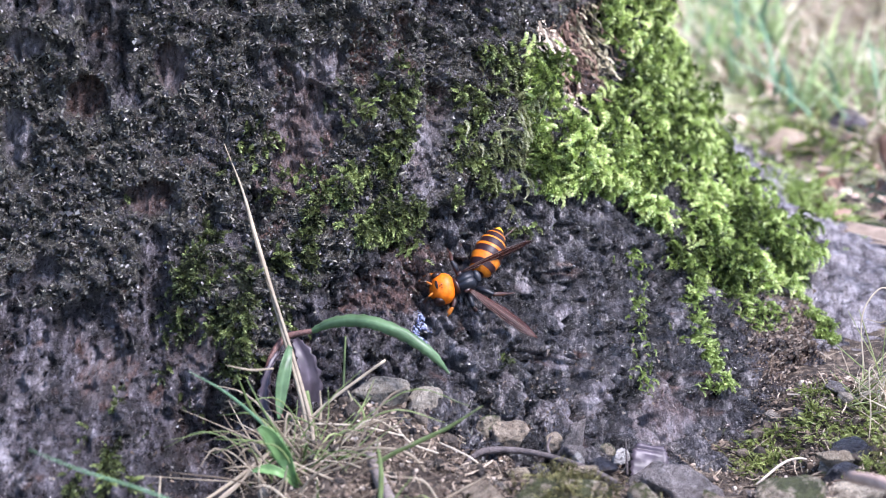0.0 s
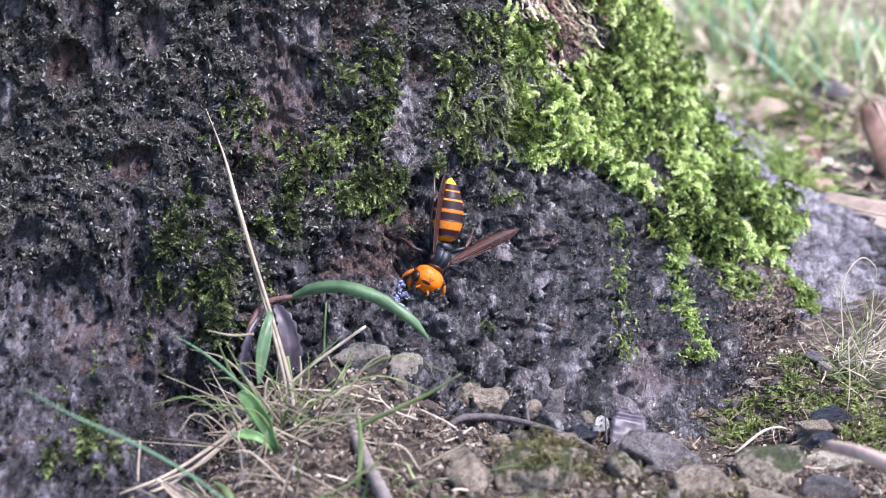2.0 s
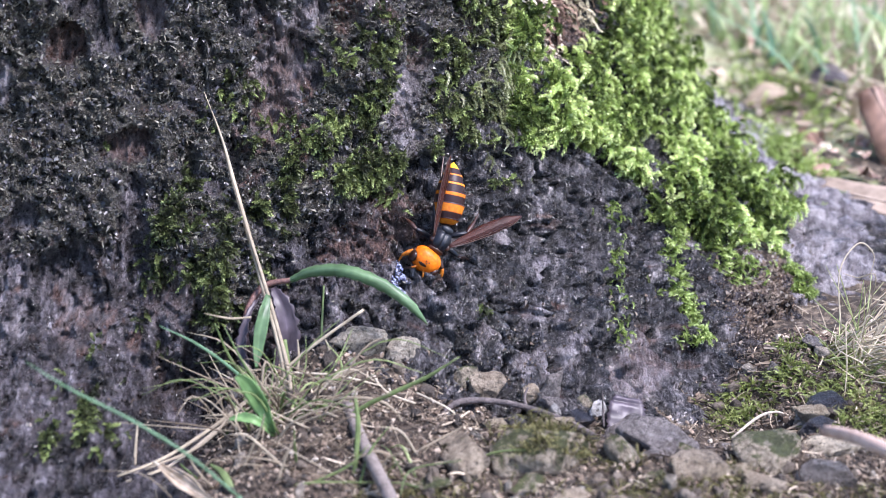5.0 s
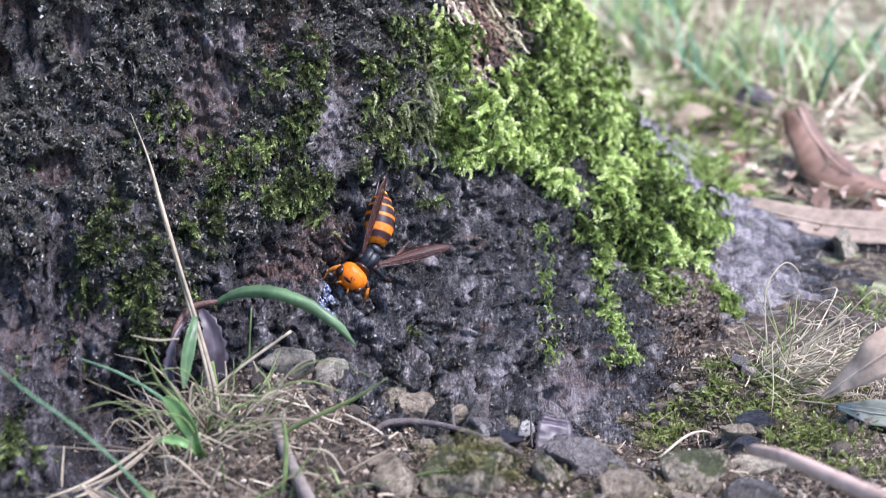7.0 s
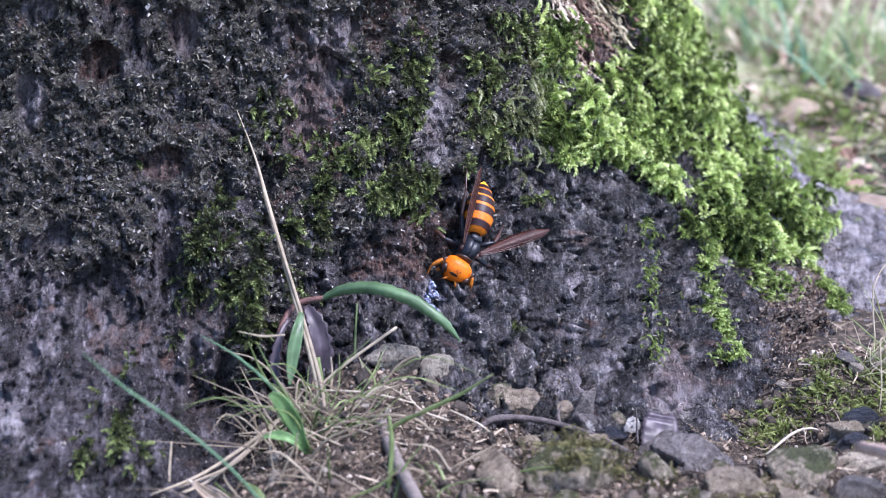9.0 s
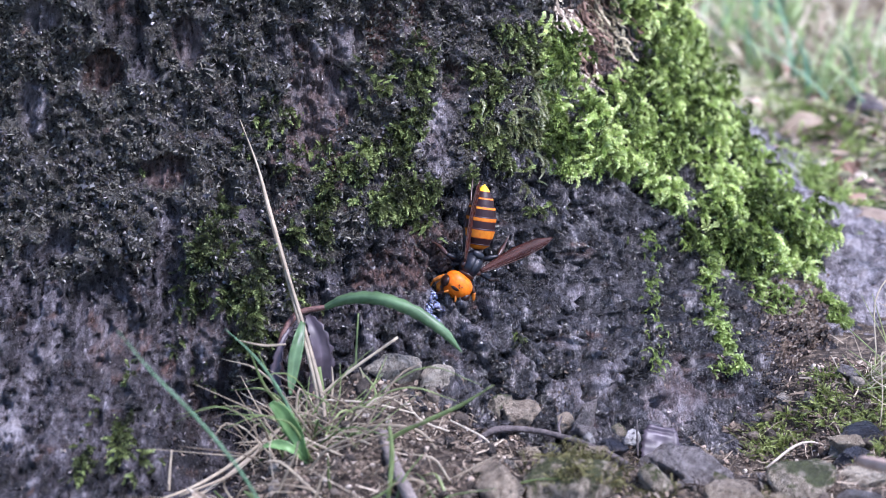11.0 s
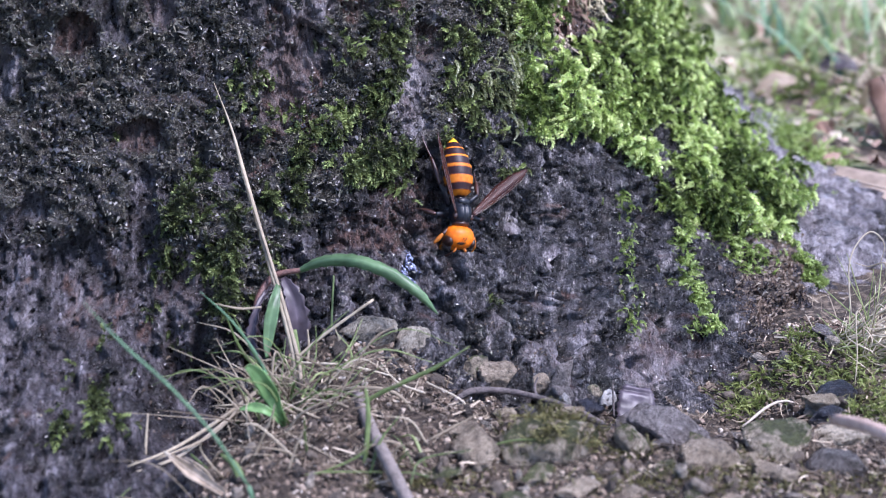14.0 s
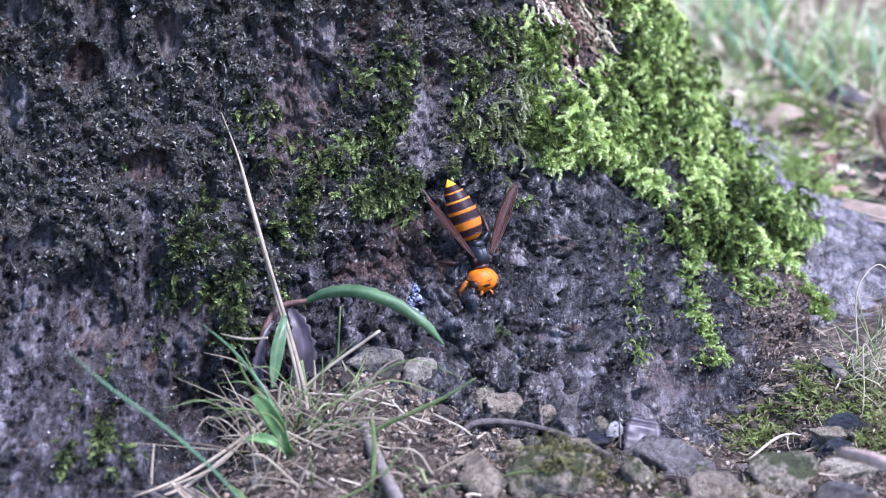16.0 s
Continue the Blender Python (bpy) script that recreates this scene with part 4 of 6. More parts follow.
def grit_material():
    m, tree, b = shader("grit", 0.8, 0.4)
    r = put(tree, "NewGeometry").outputs["Random Per Island"]
    c = ramp(tree, r, (0.0, (0.045, 0.033, 0.025)), (0.35, (0.16, 0.115, 0.080)), (0.75, (0.29, 0.22, 0.16)), (0.96, (0.46, 0.38, 0.29)), (1.0, (0.58, 0.51, 0.42)))
    c = blend(tree, put(tree, "MapRange", Value=spots(tree, 0.0015, 3), i1=0.4, i2=0.6, i3=0.0, i4=0.3).outputs[0], c, (0.06, 0.045, 0.035))
    tree.links.new(c, b.inputs["Base Color"])
    return m


GRIT = grit_material()


def pebble_material():
    m, tree, b = shader("pebbles", 0.75, 0.4)
    r = put(tree, "NewGeometry").outputs["Random Per Island"]
    c = ramp(tree, r, (0.0, (0.05, 0.042, 0.036)), (0.4, (0.13, 0.10, 0.075)), (0.75, (0.26, 0.21, 0.16)), (1.0, (0.48, 0.43, 0.35)))
    grain = spots(tree, 0.0022, 6, 0.8)
    c = blend(tree, put(tree, "MapRange", Value=grain, i1=0.42, i2=0.58, i4=0.85).outputs[0], c, blend(tree, 0.75, c, (0.03, 0.025, 0.02)))
    tree.links.new(c, b.inputs["Base Color"])
    relief(tree, b, grain, 0.0025)
    return m


PEBBLE = pebble_material()
scatter("gravel", "fine brown and grey grit over the soil", "gravel", 16000, (-0.10, 0.19, 0.57, 0.72), (0.0003, 0.0014), GRIT, 21)
scatter("pebbles", "loose small grey and brown pebbles", "gravel", 900, (-0.09, 0.19, 0.57, 0.69), (0.0009, 0.0042), PEBBLE, 22, broken=True)


def crumbs_on_bark():
    """Heaps of earth crumbs that lie on the root's foot."""
    rng = np.random.default_rng(23)
    o = np.array([(-1, -1, -1), (1, -1, 1), (-1, 1, 1), (1, 1, -1), (0, 0, 1.4)], float) * 0.6
    f = np.array([(0, 1, 4), (1, 3, 4), (3, 2, 4), (2, 0, 4), (0, 2, 1), (1, 2, 3)])
    x = np.concatenate([rng.normal(HEAP[0], 0.0058, 15000), rng.normal(0.02, 0.07, 1500)])
    z = np.concatenate([np.maximum(rng.normal(HEAP[1], 0.0054, 15000), -0.006), np.abs(rng.normal(0.004, 0.006, 1500)) + 0.002])
    p = skin(bearing(x, z), z)
    s = 0.0002 + 0.0007 * rng.uniform(0, 1, len(p)) ** 4
    v = p[:, None] + (o[None] + rng.normal(0, 0.3, (len(p), 5, 3))) * s[:, None, None]
    ob = solid("soil_crumbs", mesh_of("soil_crumbs", v.reshape(-1, 3), (f[None] + np.arange(len(p))[:, None, None] * 5).reshape(-1, 3), smooth=False), GRIT)
    tagged(ob, "crumbly brown earth and sand against the root", "soil", kind="stuff")


crumbs_on_bark()


def humus():
    """Dead rootlets and fibres matted over the soil."""
    rng = np.random.default_rng(27)
    n = 9000
    x, y = rng.uniform(-0.09, 0.19, n), rng.uniform(0.585, 0.70, n)
    keep = fbm(np.stack([x, y, x * 0], -1), 0.02, 3, 99) > -0.15
    x, y = x[keep], y[keep]
    n = len(x)
    o = np.stack([x, y, soil_height(x, y) + rng.uniform(0.0, 0.0022, n)], -1)
    a, b = rng.normal(0, 1, (n, 3)) * [1, 1, 0.45], rng.normal(0, 0.6, (n, 3)) * [1, 1, 0.6]
    size = 0.0012 + 0.0055 * rng.uniform(0, 1, n) ** 2.5
    s = np.linspace(-0.5, 0.5, 5)
    c = o[:, None] + (a[:, None] * s[None, :, None] + b[:, None] * (s ** 2)[None, :, None]) * size[:, None, None]
    side = np.cross(a, rng.normal(0, 1, (n, 3)))
    side *= (rng.uniform(0.00008, 0.00026, n) / np.linalg.norm(side, axis=1))[:, None]
    v = np.stack([c - side[:, None], c + side[:, None]], 2).reshape(-1, 3)
    j = np.arange(4)
    f = np.stack([2 * j, 2 * j + 1, 2 * j + 3, 2 * j + 2], -1)
    m, tree, bsdf = shader("humus_fibres", 0.7, 0.3)
    r = put(tree, "NewGeometry").outputs["Random Per Island"]
    tree.links.new(ramp(tree, r, (0.0, (0.012, 0.009, 0.007)), (0.5, (0.06, 0.042, 0.03)), (0.8, (0.19, 0.145, 0.10)), (1.0, (0.55, 0.46, 0.34))), bsdf.inputs["Base Color"])
    ob = solid("humus", mesh_of("humus", v, (f[None] + np.arange(n)[:, None, None] * 10).reshape(-1, 4)), m)
    tagged(ob, "matted dark humus, rootlets and plant fibres on soil", "humus", kind="stuff")


humus()


def bark_flakes():
    """Scurf of lichen and loose flakes all over the bark."""
    rng = np.random.default_rng(25)
    f = np.array([(0, 1, 4), (1, 2, 4), (2, 3, 4), (3, 0, 4), (0, 2, 1), (0, 3, 2)])
    for label, material, count, low, high, size in (("black and grey scurfy lichen on the crusted bark", SCURF, 26000, 0.012, 0.132, 0.0011), ("fine dark flakes on the bare wet bark", SCURF, 5000, 0.001, 0.07, 0.0009)):
        x, z = rng.uniform(-0.16, 0.125, count), rng.uniform(low, high, count)
        deg = bearing(x, z)
        p, mask = bark_shape(deg, z)
        want = mask[:, 0] > 0.4 if size > 0.001 else mask[:, 0] < 0.4
        want &= fbm(p, 0.007, 3, 95) > -0.25
        p, deg, z = p[want], deg[want], z[want]
        out = skin_frame(deg, z)[1]
        n = len(p)
        s = size * rng.uniform(0.25, 1.0, n) ** 1.5
        a = rng.normal(0, 1, (n, 3))
        a -= out * np.sum(a * out, 1)[:, None]
        a /= np.linalg.norm(a, axis=1)[:, None]
        b = np.cross(out, a)
        tip = out * rng.uniform(0.1, 0.9, n)[:, None] + rng.normal(0, 0.5, (n, 3))
        v = np.stack([a, b * 0.6, -a * 0.8, -b * 0.5, tip], 1) * s[:, None, None] + rng.normal(0, 0.15, (n, 5, 3)) * s[:, None, None] + p[:, None]
        ob = solid("lichen_scurf", mesh_of("lichen_scurf", v.reshape(-1, 3), (f[None] + np.arange(n)[:, None, None] * 5).reshape(-1, 3), smooth=False), material)
        tagged(ob, label, "lichen", kind="stuff")


def scurf_material():
    m, tree, b = shader("lichen_scurf", 0.35, 0.5)
    r = put(tree, "NewGeometry").outputs["Random Per Island"]
    c = ramp(tree, r, (0.0, (0.010, 0.009, 0.010)), (0.6, (0.034, 0.031, 0.034)), (0.9, (0.075, 0.068, 0.073)), (0.98, (0.13, 0.125, 0.115)), (1.0, (0.24, 0.23, 0.21)))
    tree.links.new(c, b.inputs["Base Color"])
    return m


SCURF = scurf_material()
bark_flakes()


def soil_moss():
    rng = np.random.default_rng(31)
    for label, mat, spots_at in (
        ("low green moss on the soil beside the root", MID_MOSS, ((*(0.1018, 0.6658, -0.0002)[:2], 0.008, 0.006, 240), (*(0.1167, 0.6766, -0.0001)[:2], 0.007, 0.005, 200), (*(0.1415, 0.6817, -0.0001)[:2], 0.010, 0.007, 300), (*(0.1472, 0.6451, -0.0001)[:2], 0.012, 0.009, 320), (0.102, 0.678, 0.008, 0.006, 130), (0.122, 0.692, 0.007, 0.005, 110), (0.152, 0.676, 0.012, 0.014, 260), (0.130, 0.664, 0.010, 0.008, 200), (0.138, 0.640, 0.012, 0.008, 260), (0.150, 0.622, 0.010, 0.008, 160))),
        ("dull olive moss over the stones and soil", OLIVE_MOSS, ((0.036, 0.611, 0.013, 0.009, 480), (0.059, 0.606, 0.006, 0.005, 70), (0.090, 0.602, 0.008, 0.006, 140), (0.07, 0.588, 0.03, 0.008, 260), (0.0, 0.590, 0.02, 0.006, 120), (0.125, 0.590, 0.02, 0.008, 160), (0.010, 0.664, 0.004, 0.004, 40), (-0.110, 0.600, 0.020, 0.008, 200), (0.135, 0.650, 0.010, 0.008, 80))),
        ("bright moss on the ground behind the tree", MOSS, ((0.138, 0.91, 0.016, 0.05, 620), (0.19, 0.77, 0.012, 0.012, 120), (0.205, 0.74, 0.010, 0.02, 140), (0.15, 0.89, 0.015, 0.012, 160), (0.17, 1.02, 0.03, 0.05, 200))),
    ):
        sets = []
        for cx, cy, rx, ry, n in spots_at:
            x, y = cx + rx * rng.normal(0, 0.6, n), cy + ry * rng.normal(0, 0.6, n)
            lift = 0.008 if mat is OLIVE_MOSS and n == 480 else 0.0
            p = np.stack([x, y, soil_height(x, y) + lift * np.exp(-((x - cx) / rx) ** 2)], -1)
            up = np.tile([0.0, -0.3, 1.0], (n, 1))
            sets.append(shoots(p, up, np.tile([0.0, -0.7, 0.2], (n, 1)), rng.uniform(0.0022, 0.0048, n) * (3.0 if cy > 0.8 else 1.0), rng, 0.9, 0.4, 0.7, 11, 0.18, 1.2, (0.1, 0.8)))
        moss_object(label, mat, *sets)


soil_moss()

# ---- twigs and dead leaves ----
TWIG = plain("twig_bark", (0.035, 0.028, 0.026), (0.16, 0.13, 0.12), 0.004, 0.8, 0.0006)
GREY_TWIG = plain("grey_twig", (0.10, 0.082, 0.07), (0.24, 0.20, 0.175), 0.006, 0.75, 0.0006)
PALE_TWIG = plain("pale_dry_stem", (0.30, 0.25, 0.19), (0.60, 0.53, 0.43), 0.004, 0.7, 0.0003)
PINK_TWIG = plain("pinkish_stem", (0.33, 0.22, 0.17), (0.58, 0.43, 0.35), 0.006, 0.7, 0.0003)


def twig(label, points, widths, material, **more):
    return tagged(stem("twig", points, widths, material, sides=8, **more), label, "twig", "twigs on the soil")


twig("thin dark twig lying on the soil", [(0.0062, 0.6450, 0.0010), (0.0130, 0.6480, 0.0041), (0.0250, 0.6480, 0.0040), (0.0370, 0.6440, 0.0026), (0.0480, 0.6390, -0.0002), (0.0580, 0.6340, -0.0040)], (0.0007, 0.0012, 0.0010, 0.0010, 0.0014, 0.0006), TWIG, n=22)
twig("forked dark twig end", [(0.0344, 0.6440, 0.0000), (0.0322, 0.6480, 0.0048), (0.0332, 0.6500, 0.0082)], (0.0007, 0.0005, 0.0003), TWIG)
twig("dark twig stump beside stones", [(0.0441, 0.6440, -0.0017), (0.0525, 0.6400, -0.0030)], (0.0016, 0.0012), TWIG)
twig("short white broken stem on the soil", [(0.0204, 0.6300, -0.0077), (0.0270, 0.6360, -0.0054)], (0.0005, 0.0004), PALE_TWIG)
twig("thick smooth grey twig in front of the grass", [(-0.0226, 0.6350, 0.0097), (-0.0171, 0.6120, 0.0069), (-0.0099, 0.5850, 0.0051), (-0.0033, 0.5650, 0.0010)], (0.0020, 0.0019, 0.0020, 0.0020), GREY_TWIG, n=18)
twig("dark upright thin stem", [(0.0566, 0.6440, -0.0024), (0.0561, 0.6480, 0.0081)], (0.0004, 0.0002), TWIG)
twig("pinkish-brown dry stem close in front of the camera", [(0.1126, 0.5800, 0.0254), (0.1167, 0.5500, 0.0360), (0.1293, 0.5200, 0.0407), (0.1404, 0.4900, 0.0465)], (0.0016, 0.0020, 0.0022, 0.0024), PINK_TWIG, n=18)
twig("dark root sliver on the soil", [(0.0140, 0.6550, -0.0090), (0.0252, 0.6450, -0.0092), (0.0347, 0.6420, -0.0087)], (0.0008, 0.0011, 0.0005), TWIG)
twig("pale curved dry stem on mossy soil", [(0.0965, 0.6450, -0.0059), (0.1050, 0.6520, -0.0021), (0.1107, 0.6550, -0.0014), (0.1151, 0.6550, -0.0023)], (0.0004, 0.0005, 0.0004, 0.0002), PALE_TWIG)


def sheet_leaf(name, spine, wide, material, parent=None, label="", face=(0, -1, 0.3), cup=0.25, teeth=0.0, seed=1, n=26, m=9, thick=0.00025):
    """A leaf: a sheet along a spine, cupped, wavy, with thickness. wide: half-widths from base to tip."""
    c = curve_through(spine, n)
    w = np.interp(np.linspace(0, 1, n), np.linspace(0, 1, len(wide)), wide)
    t = np.gradient(c, axis=0)
    t /= np.linalg.norm(t, axis=1)[:, None]
    across = np.cross(t, np.asarray(face, float))
    across /= np.linalg.norm(across, axis=1)[:, None]
    up = np.cross(across, t)
    u = np.linspace(-1, 1, m)
    rim = 1 + teeth * np.sin(np.arange(n) * 2.4 + seed)[:, None] * np.abs(u)[None] ** 3
    wave = smooth_noise(np.stack([np.repeat(np.arange(n) * 0.35, m), np.tile(u * 1.4, n), np.full(n * m, seed * 1.7)], -1), seed).reshape(n, m)
    rise = (cup * (u[None] ** 2) + 0.16 * wave - 0.06 * (np.abs(u)[None] < 0.05)) * w[:, None]
    v = c[:, None] + across[:, None] * (u[None] * w[:, None] * rim)[..., None] + up[:, None] * rise[..., None]
    low = v - up[:, None] * thick
    f = grid_faces(n, m)
    k = n * m
    edge = np.concatenate([np.arange(m), np.arange(1, n) * m + m - 1, (n - 1) * m + np.arange(m - 2, -1, -1), np.arange(n - 2, 0, -1) * m])
    nxt = np.roll(edge, -1)
    faces = np.vstack([f, f[:, ::-1] + k, np.stack([edge, edge + k, nxt + k, nxt], -1)])
    tint = np.tile((0.35 + 0.3 * wave + 0.25 * np.exp(-(u[None] / 0.07) ** 2)).clip(0, 1).ravel(), 2)
    return solid(name, mesh_of(name, np.vstack([v.reshape(-1, 3), low.reshape(-1, 3)]), faces, tint=tint), material, parent, label)


LEAF_GREEN = leafy("green_leaf", (0.060, 0.115, 0.050), (0.135, 0.225, 0.105), (0.28, 0.37, 0.22), 0.25, 0.4)
LEAF_FRESH = leafy("fresh_green_leaf", (0.10, 0.20, 0.065), (0.21, 0.36, 0.13), (0.36, 0.50, 0.24), 0.3, 0.4)
LEAF_DULL = leafy("dull_tan_leaf", (0.27, 0.20, 0.15), (0.42, 0.33, 0.255), (0.50, 0.41, 0.33), 0.2, 0.7)
LEAF_PURPLE = leafy("purple_leaf", (0.030, 0.023, 0.028), (0.105, 0.083, 0.100), (0.21, 0.175, 0.20), 0.15, 0.45)
LEAF_BROWN = leafy("brown_leaf", (0.075, 0.038, 0.026), (0.20, 0.12, 0.085), (0.34, 0.23, 0.175), 0.2, 0.5)
LEAF_TAN = leafy("tan_leaf", (0.28, 0.21, 0.14), (0.52, 0.42, 0.31), (0.66, 0.57, 0.45), 0.2, 0.6)
LEAF_DARK = leafy("dark_leaf", (0.03, 0.025, 0.028), (0.10, 0.085, 0.09), (0.20, 0.17, 0.18), 0.15, 0.5)
LEAF_RUSSET = leafy("russet_leaf", (0.10, 0.055, 0.038), (0.28, 0.175, 0.125), (0.44, 0.31, 0.24), 0.15, 0.45)
LEAF_PINK = leafy("pinkish_leaf", (0.48, 0.33, 0.23), (0.74, 0.57, 0.42), (0.84, 0.71, 0.57), 0.2, 0.6)
LEAF_GREY = leafy("grey_green_leaf", (0.13, 0.14, 0.11), (0.26, 0.28, 0.23), (0.40, 0.42, 0.36), 0.15, 0.5)
RED_STEM = plain("red_brown_stem", (0.06, 0.03, 0.025), (0.20, 0.10, 0.08), 0.003, 0.6, 0.0003)


def bark_plant():
    """The small plant with one long arching leaf, that roots below the mossy bulge."""
    plant = tagged(new("seedling"), "small plant with an arching green leaf and withered purple leaves", "plant")
    stem("stem", [(-0.0497, 0.6500, 0.0142), (-0.0541, 0.6560, 0.0212), (-0.0537, 0.6620, 0.0282), (-0.0492, 0.6680, 0.0338), (-0.0395, 0.6680, 0.0363)], (0.0009, 0.0010, 0.0011, 0.0011, 0.0008), RED_STEM, plant, "reddish-brown arching stem", n=20)
    sheet_leaf("leaf", [(-0.0421, 0.6680, 0.0357), (-0.0339, 0.6640, 0.0409), (-0.0233, 0.6600, 0.0427), (-0.0120, 0.6570, 0.0394), (-0.0033, 0.6550, 0.0336), (0.0021, 0.6550, 0.0268)], (0.0008, 0.0017, 0.0021, 0.0021, 0.0019, 0.0015, 0.0002), LEAF_GREEN, plant, "long arching green leaf", face=(0.1, -0.75, 0.6), cup=-0.75, teeth=0.10, seed=4, n=34)
    sheet_leaf("leaf", [(-0.0472, 0.6600, 0.0341), (-0.0482, 0.6550, 0.0304), (-0.0493, 0.6520, 0.0251), (-0.0500, 0.6500, 0.0193), (-0.0503, 0.6480, 0.0145)], (0.0008, 0.0019, 0.0021, 0.0016, 0.0004), LEAF_GREEN, plant, "small drooping green leaf", face=(0.3, -1, 0.1), cup=0.3, seed=7)
    sheet_leaf("leaf", [(-0.0462, 0.6660, 0.0342), (-0.0430, 0.6620, 0.0297), (-0.0415, 0.6600, 0.0211), (-0.0428, 0.6580, 0.0106), (-0.0445, 0.6570, 0.0053)], (0.0010, 0.0028, 0.0038, 0.0033, 0.0006), LEAF_PURPLE, plant, "withered dark purple leaf", face=(0.3, -1, 0.1), cup=0.35, teeth=0.22, seed=9)
    sheet_leaf("leaf", [(-0.0508, 0.6620, 0.0315), (-0.0532, 0.6560, 0.0272), (-0.0544, 0.6530, 0.0199), (-0.0527, 0.6500, 0.0137), (-0.0500, 0.6480, 0.0089)], (0.0006, 0.0013, 0.0019, 0.0016, 0.0004), LEAF_PURPLE, plant, "withered purple-grey leaf", face=(-0.6, -1, 0.1), cup=0.9, teeth=0.35, seed=12)


bark_plant()


def fallen_leaf(label, spine, wide, material, **more):
    ob = sheet_leaf("fallen_leaf", spine, wide, material, **more)
    way = Vector(more["face"]).normalized() * 0.0002
    stem("midrib", [Vector(q) + way for q in spine], (0.06 * max(wide), 0.05 * max(wide), 0.02 * max(wide)), material, ob, sides=6, n=20, tint=0.9)
    return tagged(ob, label, "leaf", "fallen leaves")


fallen_leaf("curled brown fallen leaf beyond the root", [(0.1930, 0.9450, 0.0260), (0.1970, 0.9350, 0.0170), (0.2040, 0.9150, 0.0100), (0.2140, 0.9000, 0.0060), (0.2280, 0.8880, 0.0030)], (0.006, 0.009, 0.013, 0.014, 0.010), LEAF_RUSSET, face=(0.3, -0.9, 0.8), cup=-0.5, seed=3)
fallen_leaf("flat tan dead leaf lying behind the root", [(0.1499, 0.8920, 0.0050), (0.1625, 0.8660, 0.0055), (0.1808, 0.8480, 0.0055), (0.2032, 0.8380, 0.0060), (0.2240, 0.8320, 0.0065)], (0.003, 0.006, 0.008, 0.009, 0.006), LEAF_DULL, face=(0, -0.55, 1), cup=0.1, seed=5)
fallen_leaf("dark purplish dead leaf among distant grass", [(0.1793, 1.0200, 0.0079), (0.1869, 1.0200, 0.0114), (0.1962, 1.0200, 0.0088)], (0.003, 0.007, 0.002), LEAF_DARK, face=(0, -0.5, 1), cup=0.3, seed=6)
fallen_leaf("pale torn withered leaf on the ground behind", [(0.1469, 1.0000, 0.0013), (0.1557, 1.0000, 0.0068), (0.1647, 1.0000, 0.0082)], (0.002, 0.006, 0.002), LEAF_TAN, face=(0, -0.5, 1), cup=0.4, seed=8)
fallen_leaf("small brown dead leaf in moss at the root", [(0.1180, 0.6990, -0.0020), (0.1240, 0.6970, 0.0015), (0.1310, 0.6950, 0.0040), (0.1380, 0.6930, 0.0060)], (0.001, 0.0036, 0.0042, 0.0020), LEAF_BROWN, face=(0, -1, 0.4), cup=-0.5, seed=10)
tagged(sheet_leaf("fallen_leaf", [(0.0632, 0.6470, -0.0100), (0.0640, 0.6520, -0.0055), (0.0648, 0.6580, -0.0015), (0.0652, 0.6610, 0.0005)], (0.004, 0.0060, 0.0058, 0.0040), LEAF_PURPLE, face=(0.1, -1, 0.5), cup=0.06, teeth=0.08, seed=11), "purple-brown dead leaf standing on the soil", "leaf", "fallen leaves")
fallen_leaf("pale pinkish dead leaf beside the dry tuft", [(0.1490, 0.6600, 0.0083), (0.1559, 0.6550, 0.0167), (0.1647, 0.6500, 0.0268), (0.1796, 0.6500, 0.0366)], (0.001, 0.004, 0.0075, 0.006), LEAF_PINK, face=(0.3, -0.7, 1.0), cup=0.1, seed=14)
fallen_leaf("grey-green dead leaf under the dry tuft", [(0.1531, 0.6550, 0.0072), (0.1639, 0.6550, 0.0051), (0.1770, 0.6500, 0.0056)], (0.001, 0.0045, 0.005), LEAF_GREY, face=(-0.2, -0.7, 0.8), cup=0.2, seed=15)
fallen_leaf("curled straw-coloured leaf under the grass tuft", [(-0.0750, 0.6000, 0.0038), (-0.0687, 0.6000, -0.0015), (-0.0580, 0.5900, -0.0038)], (0.0008, 0.0022, 0.001), LEAF_TAN, face=(0, -1, 0.5), cup=0.4, seed=16)


# ---- grass ----
def blade(parent, points, widths, material, tint=0.5, label="", thick=0.3, n=16, name="blade"):
    return stem(name, points, widths, material, parent, label, thick=thick, sides=6, n=n, tint=tint, side=(0.2, -1, 0.3))


